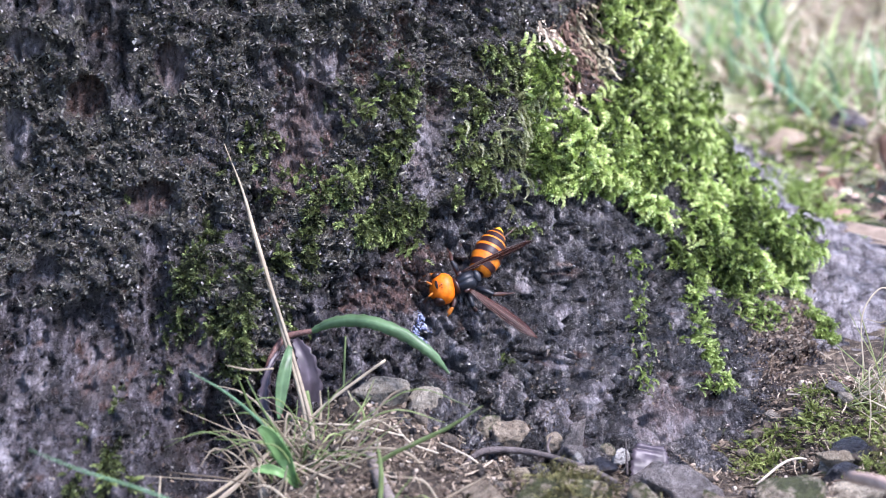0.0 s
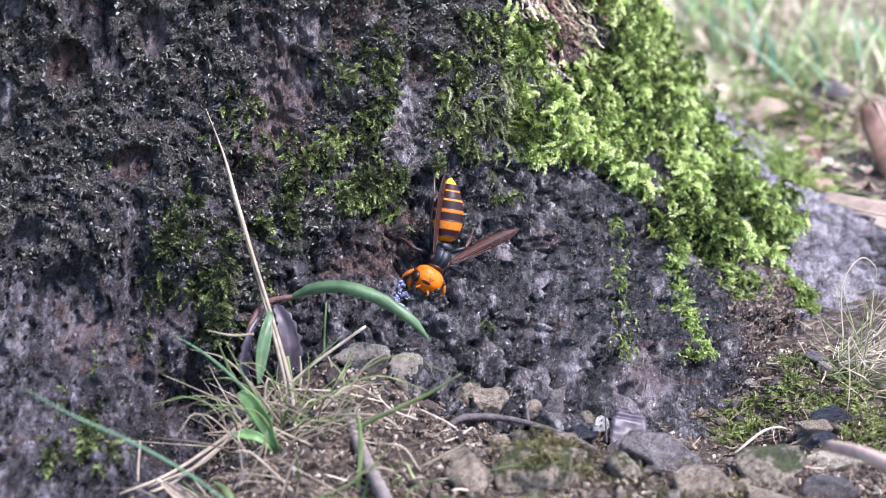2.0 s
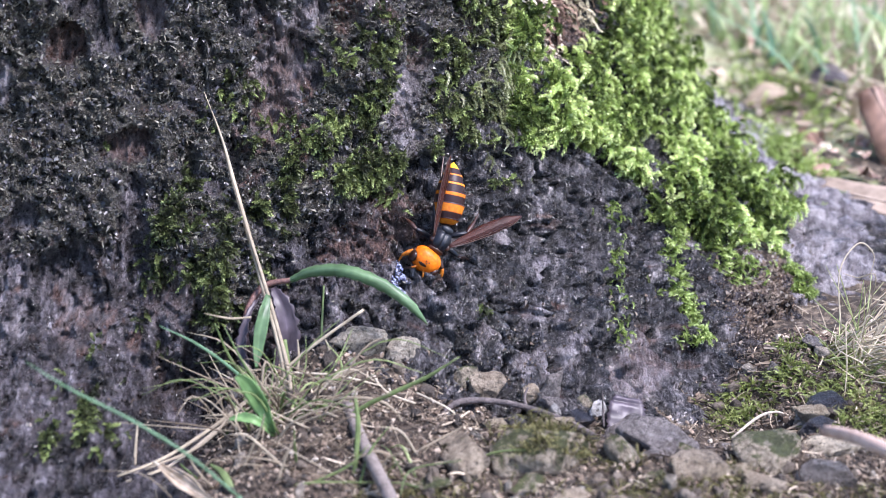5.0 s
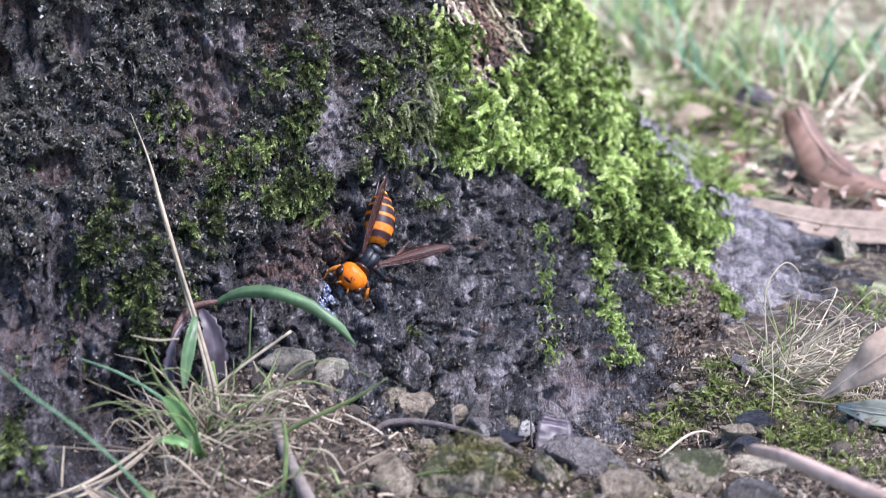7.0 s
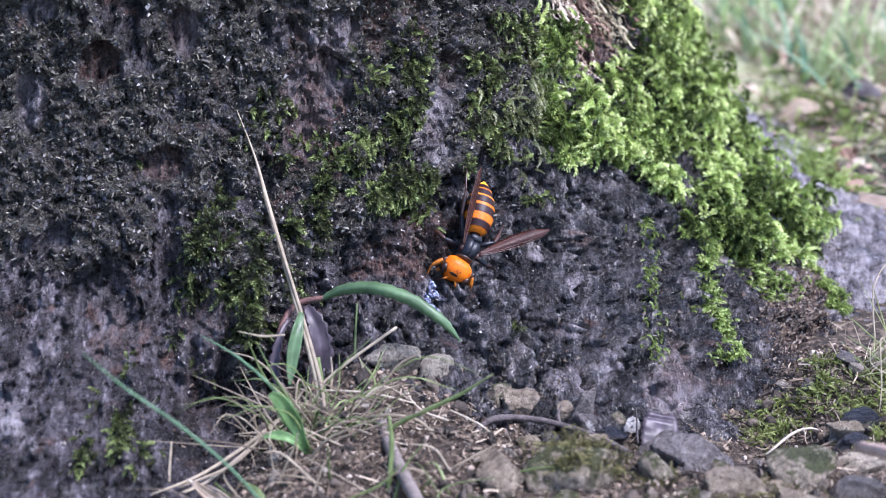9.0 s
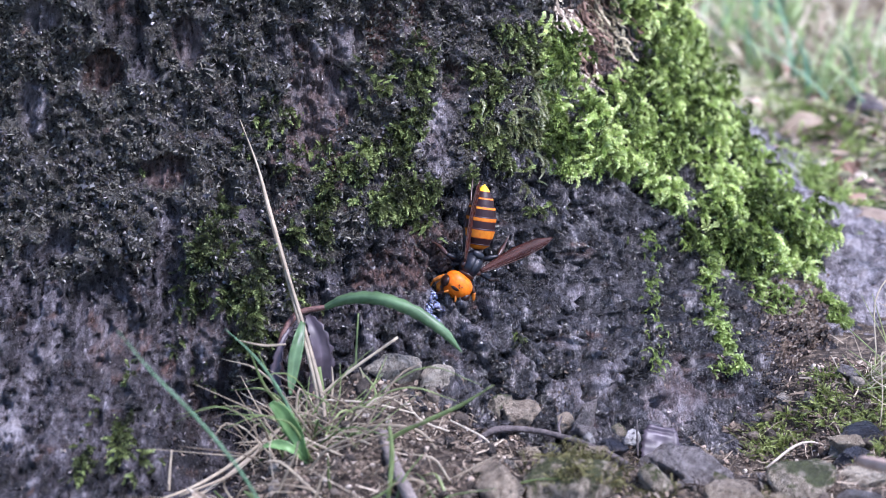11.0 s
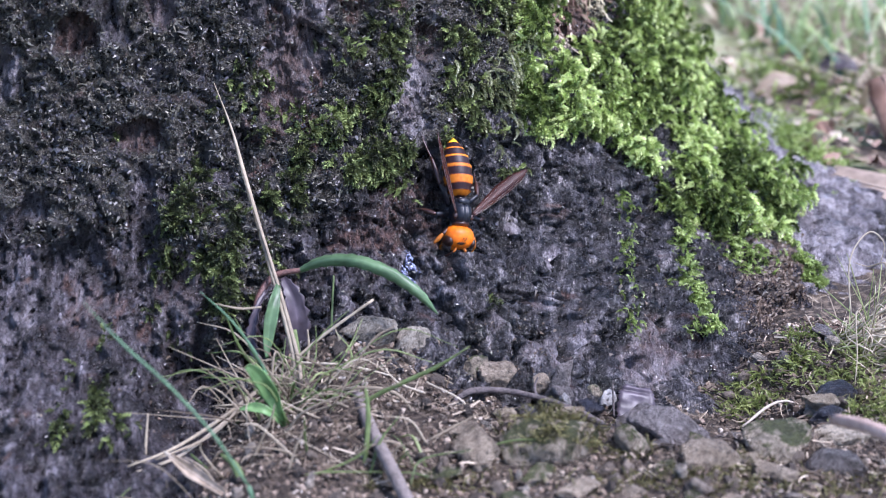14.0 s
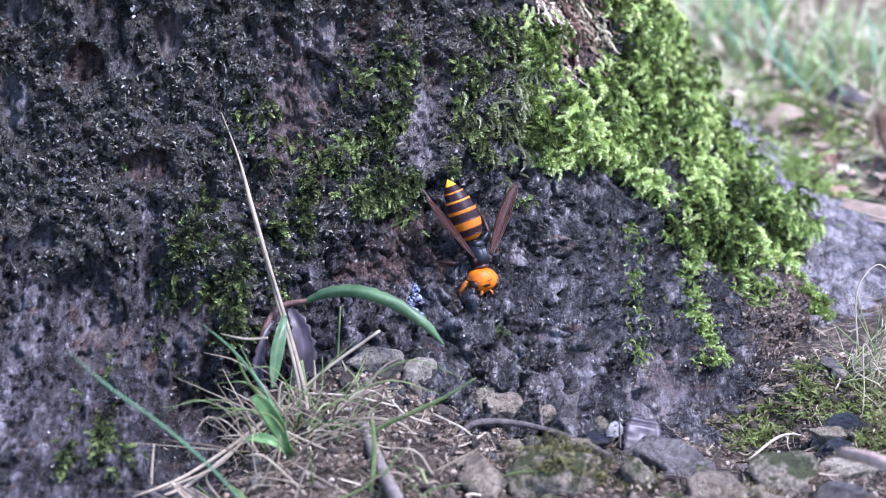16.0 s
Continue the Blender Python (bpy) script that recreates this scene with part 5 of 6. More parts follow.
def near_tuft():
    tuft = tagged(new("grass_tuft"), "tuft of dry and green grass before the bark", "grass")
    dry, green = STRAW, GREEN_BLADE
    blade(tuft, [(-0.0405, 0.6400, 0.0091), (-0.0425, 0.6480, 0.0188), (-0.0489, 0.6640, 0.0349), (-0.0591, 0.6900, 0.0579), (-0.0641, 0.7000, 0.0718), (-0.0704, 0.7080, 0.0855)], (0.0010, 0.0010, 0.0009, 0.0008, 0.0004, 0.0001), dry, 0.7, "tall pale dry stalk", 0.7, 30, "stalk")
    blade(tuft, [(-0.0390, 0.6380, 0.0099), (-0.0410, 0.6460, 0.0177), (-0.0476, 0.6620, 0.0338), (-0.0558, 0.6800, 0.0518), (-0.0604, 0.6900, 0.0626)], (0.0007, 0.0007, 0.0006, 0.0005, 0.0001), dry, 0.45, "pale dry sheath along the stalk", 0.7, 24, "stalk")
    for pts, w, mat, tint in (
        ([(-0.0421, 0.6480, 0.0137), (-0.0327, 0.6500, 0.0215), (-0.0176, 0.6520, 0.0325)], (0.0004, 0.0005, 0.0004), dry, 0.8),
        ([(-0.0400, 0.6450, 0.0144), (-0.0254, 0.6420, 0.0148), (-0.0117, 0.6400, 0.0124)], (0.0003, 0.0003, 0.0002), dry, 0.95),
        ([(-0.0324, 0.6350, 0.0032), (-0.0298, 0.6330, 0.0085), (-0.0237, 0.6300, 0.0123), (-0.0125, 0.6280, 0.0127), (-0.0062, 0.6260, 0.0083), (-0.0011, 0.6240, -0.0028)], (0.0005, 0.0006, 0.0006, 0.0005, 0.0004, 0.0002), dry, 0.45),
        ([(-0.0273, 0.6250, 0.0027), (-0.0165, 0.6220, 0.0081), (-0.0095, 0.6200, 0.0063), (-0.0018, 0.6180, 0.0015)], (0.0005, 0.0006, 0.0004, 0.0002), dry, 0.6),
        ([(-0.0315, 0.6280, -0.0017), (-0.0179, 0.6240, 0.0114), (-0.0084, 0.6220, 0.0175), (0.0020, 0.6200, 0.0237), (0.0115, 0.6180, 0.0311)], (0.0006, 0.0007, 0.0007, 0.0006, 0.0001), green, 0.6),
        ([(-0.0304, 0.6400, -0.0004), (-0.0249, 0.6420, 0.0126), (-0.0243, 0.6440, 0.0187), (-0.0287, 0.6460, 0.0239)], (0.0004, 0.0004, 0.0003, 0.0001), green, 0.8),
        ([(-0.0308, 0.6550, 0.0101), (-0.0309, 0.6640, 0.0230), (-0.0305, 0.6700, 0.0336)], (0.0004, 0.0004, 0.0003), green, 0.1),
        ([(-0.0296, 0.6520, 0.0072), (-0.0282, 0.6550, 0.0168), (-0.0295, 0.6560, 0.0211)], (0.0007, 0.0006, 0.0001), dry, 0.7),
        ([(-0.0393, 0.6450, 0.0113), (-0.0494, 0.6400, 0.0098), (-0.0588, 0.6300, 0.0052), (-0.0742, 0.6150, -0.0003), (-0.0880, 0.6050, -0.0024)], (0.0005, 0.0006, 0.0006, 0.0005, 0.0003), dry, 0.75),
        ([(-0.0385, 0.6450, 0.0141), (-0.0533, 0.6340, 0.0086), (-0.0647, 0.6200, 0.0012), (-0.0804, 0.6100, -0.0024)], (0.0005, 0.0005, 0.0005, 0.0003), dry, 0.55),
        ([(-0.0377, 0.6320, -0.0010), (-0.0461, 0.6300, 0.0027), (-0.0514, 0.6260, -0.0008), (-0.0559, 0.6200, -0.0067), (-0.0566, 0.6180, -0.0115)], (0.0005, 0.0006, 0.0005, 0.0004, 0.0002), dry, 0.7),
        ([(-0.0461, 0.6300, 0.0025), (-0.0492, 0.6260, -0.0011), (-0.0496, 0.6240, -0.0067)], (0.0004, 0.0004, 0.0002), dry, 0.8),
        ([(-0.0358, 0.6340, 0.0002), (-0.0343, 0.6320, 0.0070), (-0.0317, 0.6300, 0.0094), (-0.0262, 0.6280, 0.0109)], (0.0007, 0.0008, 0.0007, 0.0002), green, 0.75),
        ([(-0.0354, 0.6340, -0.0003), (-0.0343, 0.6220, -0.0027), (-0.0332, 0.6120, -0.0082)], (0.0009, 0.0009, 0.0007), green, 0.55),
        ([(-0.0386, 0.6320, -0.0012), (-0.0371, 0.6240, -0.0046), (-0.0349, 0.6180, -0.0083)], (0.0006, 0.0006, 0.0003), dry, 0.95),
        ([(-0.0438, 0.6340, 0.0019), (-0.0422, 0.6240, -0.0029), (-0.0410, 0.6160, -0.0084)], (0.0007, 0.0007, 0.0004), green, 0.4),
        ([(-0.0378, 0.6480, 0.0129), (-0.0374, 0.6500, 0.0177), (-0.0378, 0.6520, 0.0225)], (0.0004, 0.0004, 0.0002), dry, 0.6),
        ([(-0.0418, 0.6520, 0.0224), (-0.0404, 0.6480, 0.0147), (-0.0373, 0.6400, 0.0032)], (0.0006, 0.0009, 0.0010), green, 0.35),
        ([(-0.0190, 0.6000, -0.0023), (-0.0178, 0.6040, 0.0138), (-0.0186, 0.6060, 0.0226)], (0.0007, 0.0008, 0.0004), green, 0.5),
        ([(-0.0603, 0.6000, 0.0041), (-0.0559, 0.5960, 0.0024), (-0.0522, 0.5900, -0.0035)], (0.0003, 0.0012, 0.0014), green, 0.35),
        ([(-0.0843, 0.6120, -0.0115), (-0.0840, 0.6160, -0.0008), (-0.0835, 0.6200, 0.0080)], (0.0005, 0.0005, 0.0003), dry, 0.65),
        ([(-0.0942, 0.6060, -0.0072), (-0.0831, 0.6100, -0.0054), (-0.0720, 0.6160, -0.0026), (-0.0580, 0.6300, 0.0042), (-0.0476, 0.6400, 0.0074)], (0.0003, 0.0005, 0.0005, 0.0005, 0.0003), dry, 0.8),
        ([(-0.0779, 0.6100, 0.0001), (-0.0677, 0.6060, -0.0043), (-0.0582, 0.6000, -0.0081)], (0.0004, 0.0009, 0.0004), dry, 0.9),
        ([(-0.0620, 0.6400, 0.0322), (-0.0580, 0.6420, 0.0205), (-0.0531, 0.6440, 0.0124)], (0.0002, 0.0005, 0.0006), green, 0.2),
        ([(-0.0653, 0.6400, 0.0354), (-0.0577, 0.6400, 0.0338), (-0.0511, 0.6420, 0.0335)], (0.0001, 0.0004, 0.0003), dry, 0.6),
        ([(-0.0015, 0.6400, 0.0067), (-0.0098, 0.6400, 0.0102), (-0.0151, 0.6420, 0.0158)], (0.0003, 0.0003, 0.0001), dry, 0.9),
        ([(-0.0012, 0.6400, 0.0104), (0.0074, 0.6360, 0.0076), (0.0108, 0.6340, 0.0058)], (0.0002, 0.0003, 0.0002), dry, 0.95),
        ([(-0.0281, 0.6260, 0.0011), (-0.0274, 0.6200, -0.0026), (-0.0242, 0.6160, -0.0071)], (0.0004, 0.0005, 0.0002), dry, 0.5),
        ([(-0.0161, 0.6220, 0.0068), (-0.0135, 0.6200, 0.0032), (-0.0117, 0.6200, 0.0006)], (0.0005, 0.0009, 0.0002), dry, 0.6),
    ):
        blade(tuft, pts, w, mat, tint)
    sheet_leaf("leaf", [(-0.0425, 0.6240, -0.0020), (-0.0441, 0.6180, 0.0080), (-0.0469, 0.6180, 0.0151), (-0.0503, 0.6180, 0.0210), (-0.0537, 0.6180, 0.0244)], (0.0005, 0.0012, 0.0025, 0.0025, 0.0010), LEAF_FRESH, tuft, "broad green leaf in the tuft", face=(-0.2, -1, 0.4), cup=0.3, seed=20)
    sheet_leaf("leaf", [(-0.0430, 0.6200, 0.0040), (-0.0470, 0.6160, 0.0102), (-0.0515, 0.6160, 0.0119), (-0.0560, 0.6160, 0.0113)], (0.0004, 0.0012, 0.0016, 0.0004), LEAF_FRESH, tuft, "small green leaf in the tuft", face=(0, -0.8, 0.7), cup=0.3, seed=21)
    rng = np.random.default_rng(41)
    for k in range(24, 184):
        x0, y0 = rng.normal(-0.043, 0.010), rng.normal(0.632, 0.007)
        if k > 70:
            x0, y0 = rng.uniform(-0.105, 0.01), rng.uniform(0.588, 0.612)
        a, high, far = rng.uniform(0, 2 * math.pi), rng.uniform(0.002, 0.015), rng.uniform(0.006, 0.030)
        if k > 128:
            x0, y0, high, far = rng.normal(-0.043, 0.008), rng.normal(0.630, 0.006), rng.uniform(0.008, 0.022), rng.uniform(0.015, 0.042)
        o = on_soil(x0, y0)
        mid = o + Vector((math.cos(a) * far * 0.5 + rng.normal(0, 0.002), math.sin(a) * far * 0.3, high * rng.uniform(0.4, 1.0)))
        end = o + Vector((math.cos(a) * far, math.sin(a) * far * 0.5, high * rng.uniform(0.2, 1.6)))
        w = rng.uniform(0.00014, 0.00042)
        blade(tuft, [o, mid, end], (w, w, w * 0.3), STRAW if rng.random() < (0.66 if k > 128 else 0.74) else GREEN_BLADE, rng.uniform(0.0, 0.9), n=10)
    return tuft


near_tuft()


def curly_tuft():
    tuft = tagged(new("grass_tuft"), "tuft of curly pale dry grass at the root", "grass")
    rng = np.random.default_rng(43)
    base = Vector((0.1403, 0.6840, 0.0035))
    for k in range(190):
        o = base + Vector((rng.normal(0.001, 0.005), rng.normal(0, 0.006), 0))
        o.z = on_soil(o.x, o.y).z
        green = k % 8 == 0
        high = rng.uniform(0.012, 0.036) * (1.1 if green else 1.0)
        lean = Vector((rng.normal(0.0 if green else 1.3, 0.6), rng.normal(-0.3, 0.5), rng.uniform(0.1, 1.0))).normalized()
        pts = [o, o + lean * high * 0.5, o + lean * high]
        w = Vector((rng.normal(0, 1), rng.normal(0, 0.6), rng.normal(-0.6, 0.5))).normalized() * rng.uniform(0.005, 0.014)
        if not green:
            pts += [pts[-1] + w * 0.7 + Vector((0, 0, 0.002)), pts[-1] + w + Vector((w.z, 0, -w.x)) * 0.6]
        r = rng.uniform(0.00015, 0.0003)
        blade(tuft, pts, (r, r, r * 0.8, r * 0.4), GREEN_BLADE if green else STRAW, rng.uniform(0.6, 1.0), n=16)
    for pts in ([(0.1345, 0.6800, 0.0172), (0.1337, 0.6850, 0.0347), (0.1401, 0.6900, 0.0426), (0.1453, 0.6900, 0.0388), (0.1445, 0.6900, 0.0311)], [(0.1392, 0.6700, 0.0154), (0.1338, 0.6680, 0.0238), (0.1342, 0.6640, 0.0100), (0.1333, 0.6600, 0.0011)], [(0.1359, 0.6900, 0.0074), (0.1266, 0.6900, 0.0074), (0.1225, 0.6950, 0.0123)]):
        blade(tuft, pts, (0.00025, 0.00025, 0.00012), STRAW, 0.8, n=24)
    return tuft


curly_tuft()


def ribbons(rng, roots, heights, leans, widths, bend=0.6):
    """Arrays of many bent blades."""
    n, k = len(roots), 6
    s = np.linspace(0, 1, k)
    c = roots[:, None] + np.stack([leans[:, 0, None] * (s * 0.5 + s ** 2 * bend)[None] * heights[:, None], leans[:, 1, None] * (s * 0.5 + s ** 2 * bend)[None] * heights[:, None], heights[:, None] * (s - 0.25 * s ** 2)[None]], -1)
    a = rng.uniform(0, math.pi, n)
    side = np.stack([np.cos(a), np.sin(a) * 0.5, a * 0], -1)[:, None] * (widths[:, None] * (1 - s[None] ** 1.6))[..., None]
    v = np.stack([c - side, c + side], 2)
    j = np.arange(k - 1)
    f = np.stack([2 * j, 2 * j + 1, 2 * j + 3, 2 * j + 2], -1)
    return v.reshape(-1, 3), (f[None] + np.arange(n)[:, None, None] * 2 * k).reshape(-1, 4), np.repeat(rng.uniform(0, 1, n), 2 * k)


def far_grass():
    rng = np.random.default_rng(47)
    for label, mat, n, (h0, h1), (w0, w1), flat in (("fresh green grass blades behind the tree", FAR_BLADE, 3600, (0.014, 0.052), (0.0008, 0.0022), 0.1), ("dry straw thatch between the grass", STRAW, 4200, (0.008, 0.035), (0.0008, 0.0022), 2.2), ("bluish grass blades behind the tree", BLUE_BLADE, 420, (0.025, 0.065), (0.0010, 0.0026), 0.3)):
        y = 0.87 + 0.75 * rng.uniform(0, 1, n)
        x = rng.uniform(0.10, 0.36, n) * y / 0.95
        z = soil_height(x, y)
        lean = rng.normal(0, 0.30, (n, 2)) * (1 + 2 * flat)
        clear = np.hypot(x - AXIS_X, y - AXIS_Y) > 0.045 + bare_radius(np.degrees(np.arctan2(y - AXIS_Y, x - AXIS_X)), z)
        green = fbm(np.stack([x, y, z], -1), 0.12, 2, 91)
        keep = green > (-0.4 if mat is not STRAW else -0.6)
        keep &= clear & ((y > 0.95) | (rng.random(n) < 0.5))
        v, f, t = ribbons(rng, np.stack([x, y, z], -1)[keep], rng.uniform(h0, h1, n)[keep], lean[keep], rng.uniform(w0, w1, n)[keep])
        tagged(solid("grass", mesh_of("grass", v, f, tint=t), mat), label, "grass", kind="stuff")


far_grass()


def litter():
    """Withered leaf scraps on the ground behind the tree."""
    rng = np.random.default_rng(53)
    n = 1300
    y = 0.86 + 1.2 * rng.uniform(0, 1, n) ** 1.5
    x = rng.uniform(0.10, 0.36, n) * y / 0.95
    o = np.stack([x, y, soil_height(x, y) + 0.003], -1)
    u = np.array([(-1, 0, 0), (-0.3, -0.5, 0.2), (0.4, -0.4, 0.1), (1, 0, 0.3), (0.4, 0.5, 0.25), (-0.3, 0.45, 0.1)])
    a, s = rng.uniform(0, 6.3, n), 0.0018 + 0.0065 * rng.uniform(0, 1, n) ** 2
    w = u[None] + rng.normal(0, 0.15, (n, 6, 3))
    v = np.stack([w[..., 0] * np.cos(a)[:, None] - w[..., 1] * np.sin(a)[:, None], w[..., 0] * np.sin(a)[:, None] + w[..., 1] * np.cos(a)[:, None], w[..., 2]], -1) * s[:, None, None] + o[:, None]
    f = np.array([(0, 1, 5), (1, 2, 5), (2, 4, 5), (2, 3, 4)])
    me = mesh_of("leaf_litter", v.reshape(-1, 3), (f[None] + np.arange(n)[:, None, None] * 6).reshape(-1, 3), False, tint=np.repeat(rng.uniform(0, 1, n), 6))
    tagged(solid("leaf_litter", me, LEAF_TAN), "withered tan leaf scraps on the ground", "leaf litter", kind="stuff")
    n = 420
    y = 0.84 + 0.32 * rng.uniform(0, 1, n)
    x = rng.uniform(0.14, 0.30, n) * y / 0.95
    o = np.stack([x, y, soil_height(x, y) + 0.004], -1)
    a, s = rng.uniform(0, 6.3, n), 0.0015 + 0.0050 * rng.uniform(0, 1, n) ** 2
    w = u[None] + rng.normal(0, 0.2, (n, 6, 3))
    v = np.stack([w[..., 0] * np.cos(a)[:, None] - w[..., 1] * np.sin(a)[:, None], w[..., 0] * np.sin(a)[:, None] + w[..., 1] * np.cos(a)[:, None], w[..., 2] * 1.6], -1) * s[:, None, None] + o[:, None]
    me = mesh_of("leaf_litter", v.reshape(-1, 3), (f[None] + np.arange(n)[:, None, None] * 6).reshape(-1, 3), False, tint=np.repeat(rng.uniform(0, 1, n), 6))
    tagged(solid("leaf_litter", me, LEAF_RUSSET), "brown crumbled leaf litter behind the root", "leaf litter", kind="stuff")


litter()


def straw_bits():
    """Short bits of straw strewn on the soil before the tree."""
    rng = np.random.default_rng(59)
    n = 560
    x, y = rng.uniform(-0.10, 0.19, n), rng.uniform(0.58, 0.69, n)
    x[260:], y[260:] = rng.uniform(0.13, 0.24, 300), rng.uniform(0.66, 0.86, 300)
    v, f, t = ribbons(rng, np.stack([x, y, soil_height(x, y) + 0.0012], -1), rng.uniform(0.001, 0.004, n), rng.normal(0, 4.5, (n, 2)), rng.uniform(0.00012, 0.0004, n))
    tagged(solid("straw", mesh_of("straw", v, f, tint=t), STRAW), "short dry straw bits strewn on the soil", "straw", kind="stuff")


straw_bits()


def swaying_blade(label, points, widths, root=None):
    """A blade with its origin where it bends, so that the wind can swing it; root: where its lower stalk meets the soil."""
    foot = np.array(points[0])
    ob = tagged(new("lone_grass"), label, "grass")
    ob.location = foot
    stem("blade", [np.array(p) - foot for p in points], widths, BLUE_BLADE, ob, thick=0.25, sides=6, n=26, tint=0.75, side=(0.1, -1, 0.2))
    if root:
        stem("stalk", [np.array(on_soil(*root)) - foot, np.array([(root[0] - foot[0]) * 0.3, 0, -0.02]), np.zeros(3)], (0.0005, 0.0006, 0.0006), BLUE_BLADE, ob, thick=0.4, sides=6, n=16, tint=0.6, side=(0.1, -1, 0.2))
    return ob


LONG_BLADE = swaying_blade("long bluish-green grass blade swaying close to the camera", [(-0.0489, 0.5600, 0.0131), (-0.0570, 0.5600, 0.0288), (-0.0673, 0.5600, 0.0434), (-0.0789, 0.5600, 0.0569), (-0.0875, 0.5600, 0.0688)], (0.00036, 0.00042, 0.00042, 0.00034, 0.0001), (-0.0340, 0.5600))
SHORT_BLADE = swaying_blade("bluish-green grass blade swaying before the hollow", [(-0.0468, 0.6280, 0.0123), (-0.0515, 0.6250, 0.0249), (-0.0586, 0.6220, 0.0371), (-0.0670, 0.6200, 0.0466)], (0.0004, 0.0005, 0.0004, 0.0001))


# ---- the hornet (its nose points along +y, its back along +z) ----
def cuticle(name, low, high, rough=0.35, coat=0.3, spec=0.4):
    m, tree, b = shader(name, rough, spec)
    c = ramp(tree, spots(tree, 0.0015, 5), (0.3, low), (0.7, high))
    tree.links.new(c, b.inputs["Base Color"])
    b.inputs["Coat Weight"].default_value, b.inputs["Coat Roughness"].default_value = coat, 0.25
    relief(tree, b, spots(tree, 0.0003, 2), 0.00008)
    return m


ORANGE = cuticle("orange_cuticle", (0.52, 0.090, 0.003), (0.74, 0.19, 0.005), 0.42, 0.03, 0.22)
BLACK = cuticle("black_cuticle", (0.004, 0.005, 0.008), (0.011, 0.013, 0.019), 0.40, 0.05, 0.35)
BROWN = cuticle("brown_cuticle", (0.020, 0.008, 0.006), (0.06, 0.022, 0.012), 0.35)
AMBER = cuticle("amber_cuticle", (0.34, 0.085, 0.008), (0.58, 0.20, 0.020), 0.38, 0.1)
EYE_BROWN = cuticle("eye_surface", (0.010, 0.004, 0.003), (0.030, 0.011, 0.006), 0.32, 0.12, 0.3)


def striped_material():
    m, tree, b = shader("striped_cuticle", 0.45, 0.25)
    a = tree.nodes.new("ShaderNodeAttribute")
    a.attribute_name = "band"
    edge = put(tree, "Math", i0=a.outputs["Fac"], i1=put(tree, "MapRange", Value=spots(tree, 0.0012, 4), i3=-0.22, i4=0.22).outputs[0])
    c = ramp(tree, edge.outputs[0], (0.36, (0.020, 0.007, 0.008)), (0.55, (0.34, 0.068, 0.004)), (0.80, (0.53, 0.18, 0.011)), (1.0, (0.84, 0.46, 0.02)))
    tree.links.new(c, b.inputs["Base Color"])
    relief(tree, b, spots(tree, 0.0004, 2), 0.00006)
    return m


def wing_material():
    m, tree, b = shader("smoky_wing", 0.45, 0.18)
    c = ramp(tree, spots(tree, 0.004, 4, stretch=(1, 0.3, 1)), (0.3, (0.016, 0.005, 0.004)), (0.7, (0.065, 0.018, 0.012)))
    tree.links.new(c, b.inputs["Base Color"])
    b.inputs["Alpha"].default_value = 0.78
    return m


STRIPED, WING = striped_material(), wing_material()


def ball(sx, sy, sz, at=(0, 0, 0), power=1.0, rows=18, cols=24, tilt=0.0):
    """A rounded body: vertices and faces. power under 1 makes it squarer."""
    a, b = np.linspace(-math.pi / 2, math.pi / 2, rows), np.arange(cols) / cols * 2 * math.pi

    def bend(v):
        return np.sign(v) * np.abs(v) ** power
    ga, gb = np.meshgrid(a, b, indexing="ij")
    v = np.stack([bend(np.cos(ga)) * bend(np.cos(gb)) * sx, bend(np.sin(ga)) * sy, bend(np.cos(ga)) * bend(np.sin(gb)) * sz], -1).reshape(-1, 3)
    t = math.radians(tilt)
    v = np.stack([v[:, 0] * math.cos(t) - v[:, 1] * math.sin(t), v[:, 0] * math.sin(t) + v[:, 1] * math.cos(t), v[:, 2]], -1)
    return v + np.array(at), grid_faces(rows, cols, True)


def shell(name, shape, material, parent, label=""):
    return solid(name, mesh_of(name, *shape), material, parent, label)


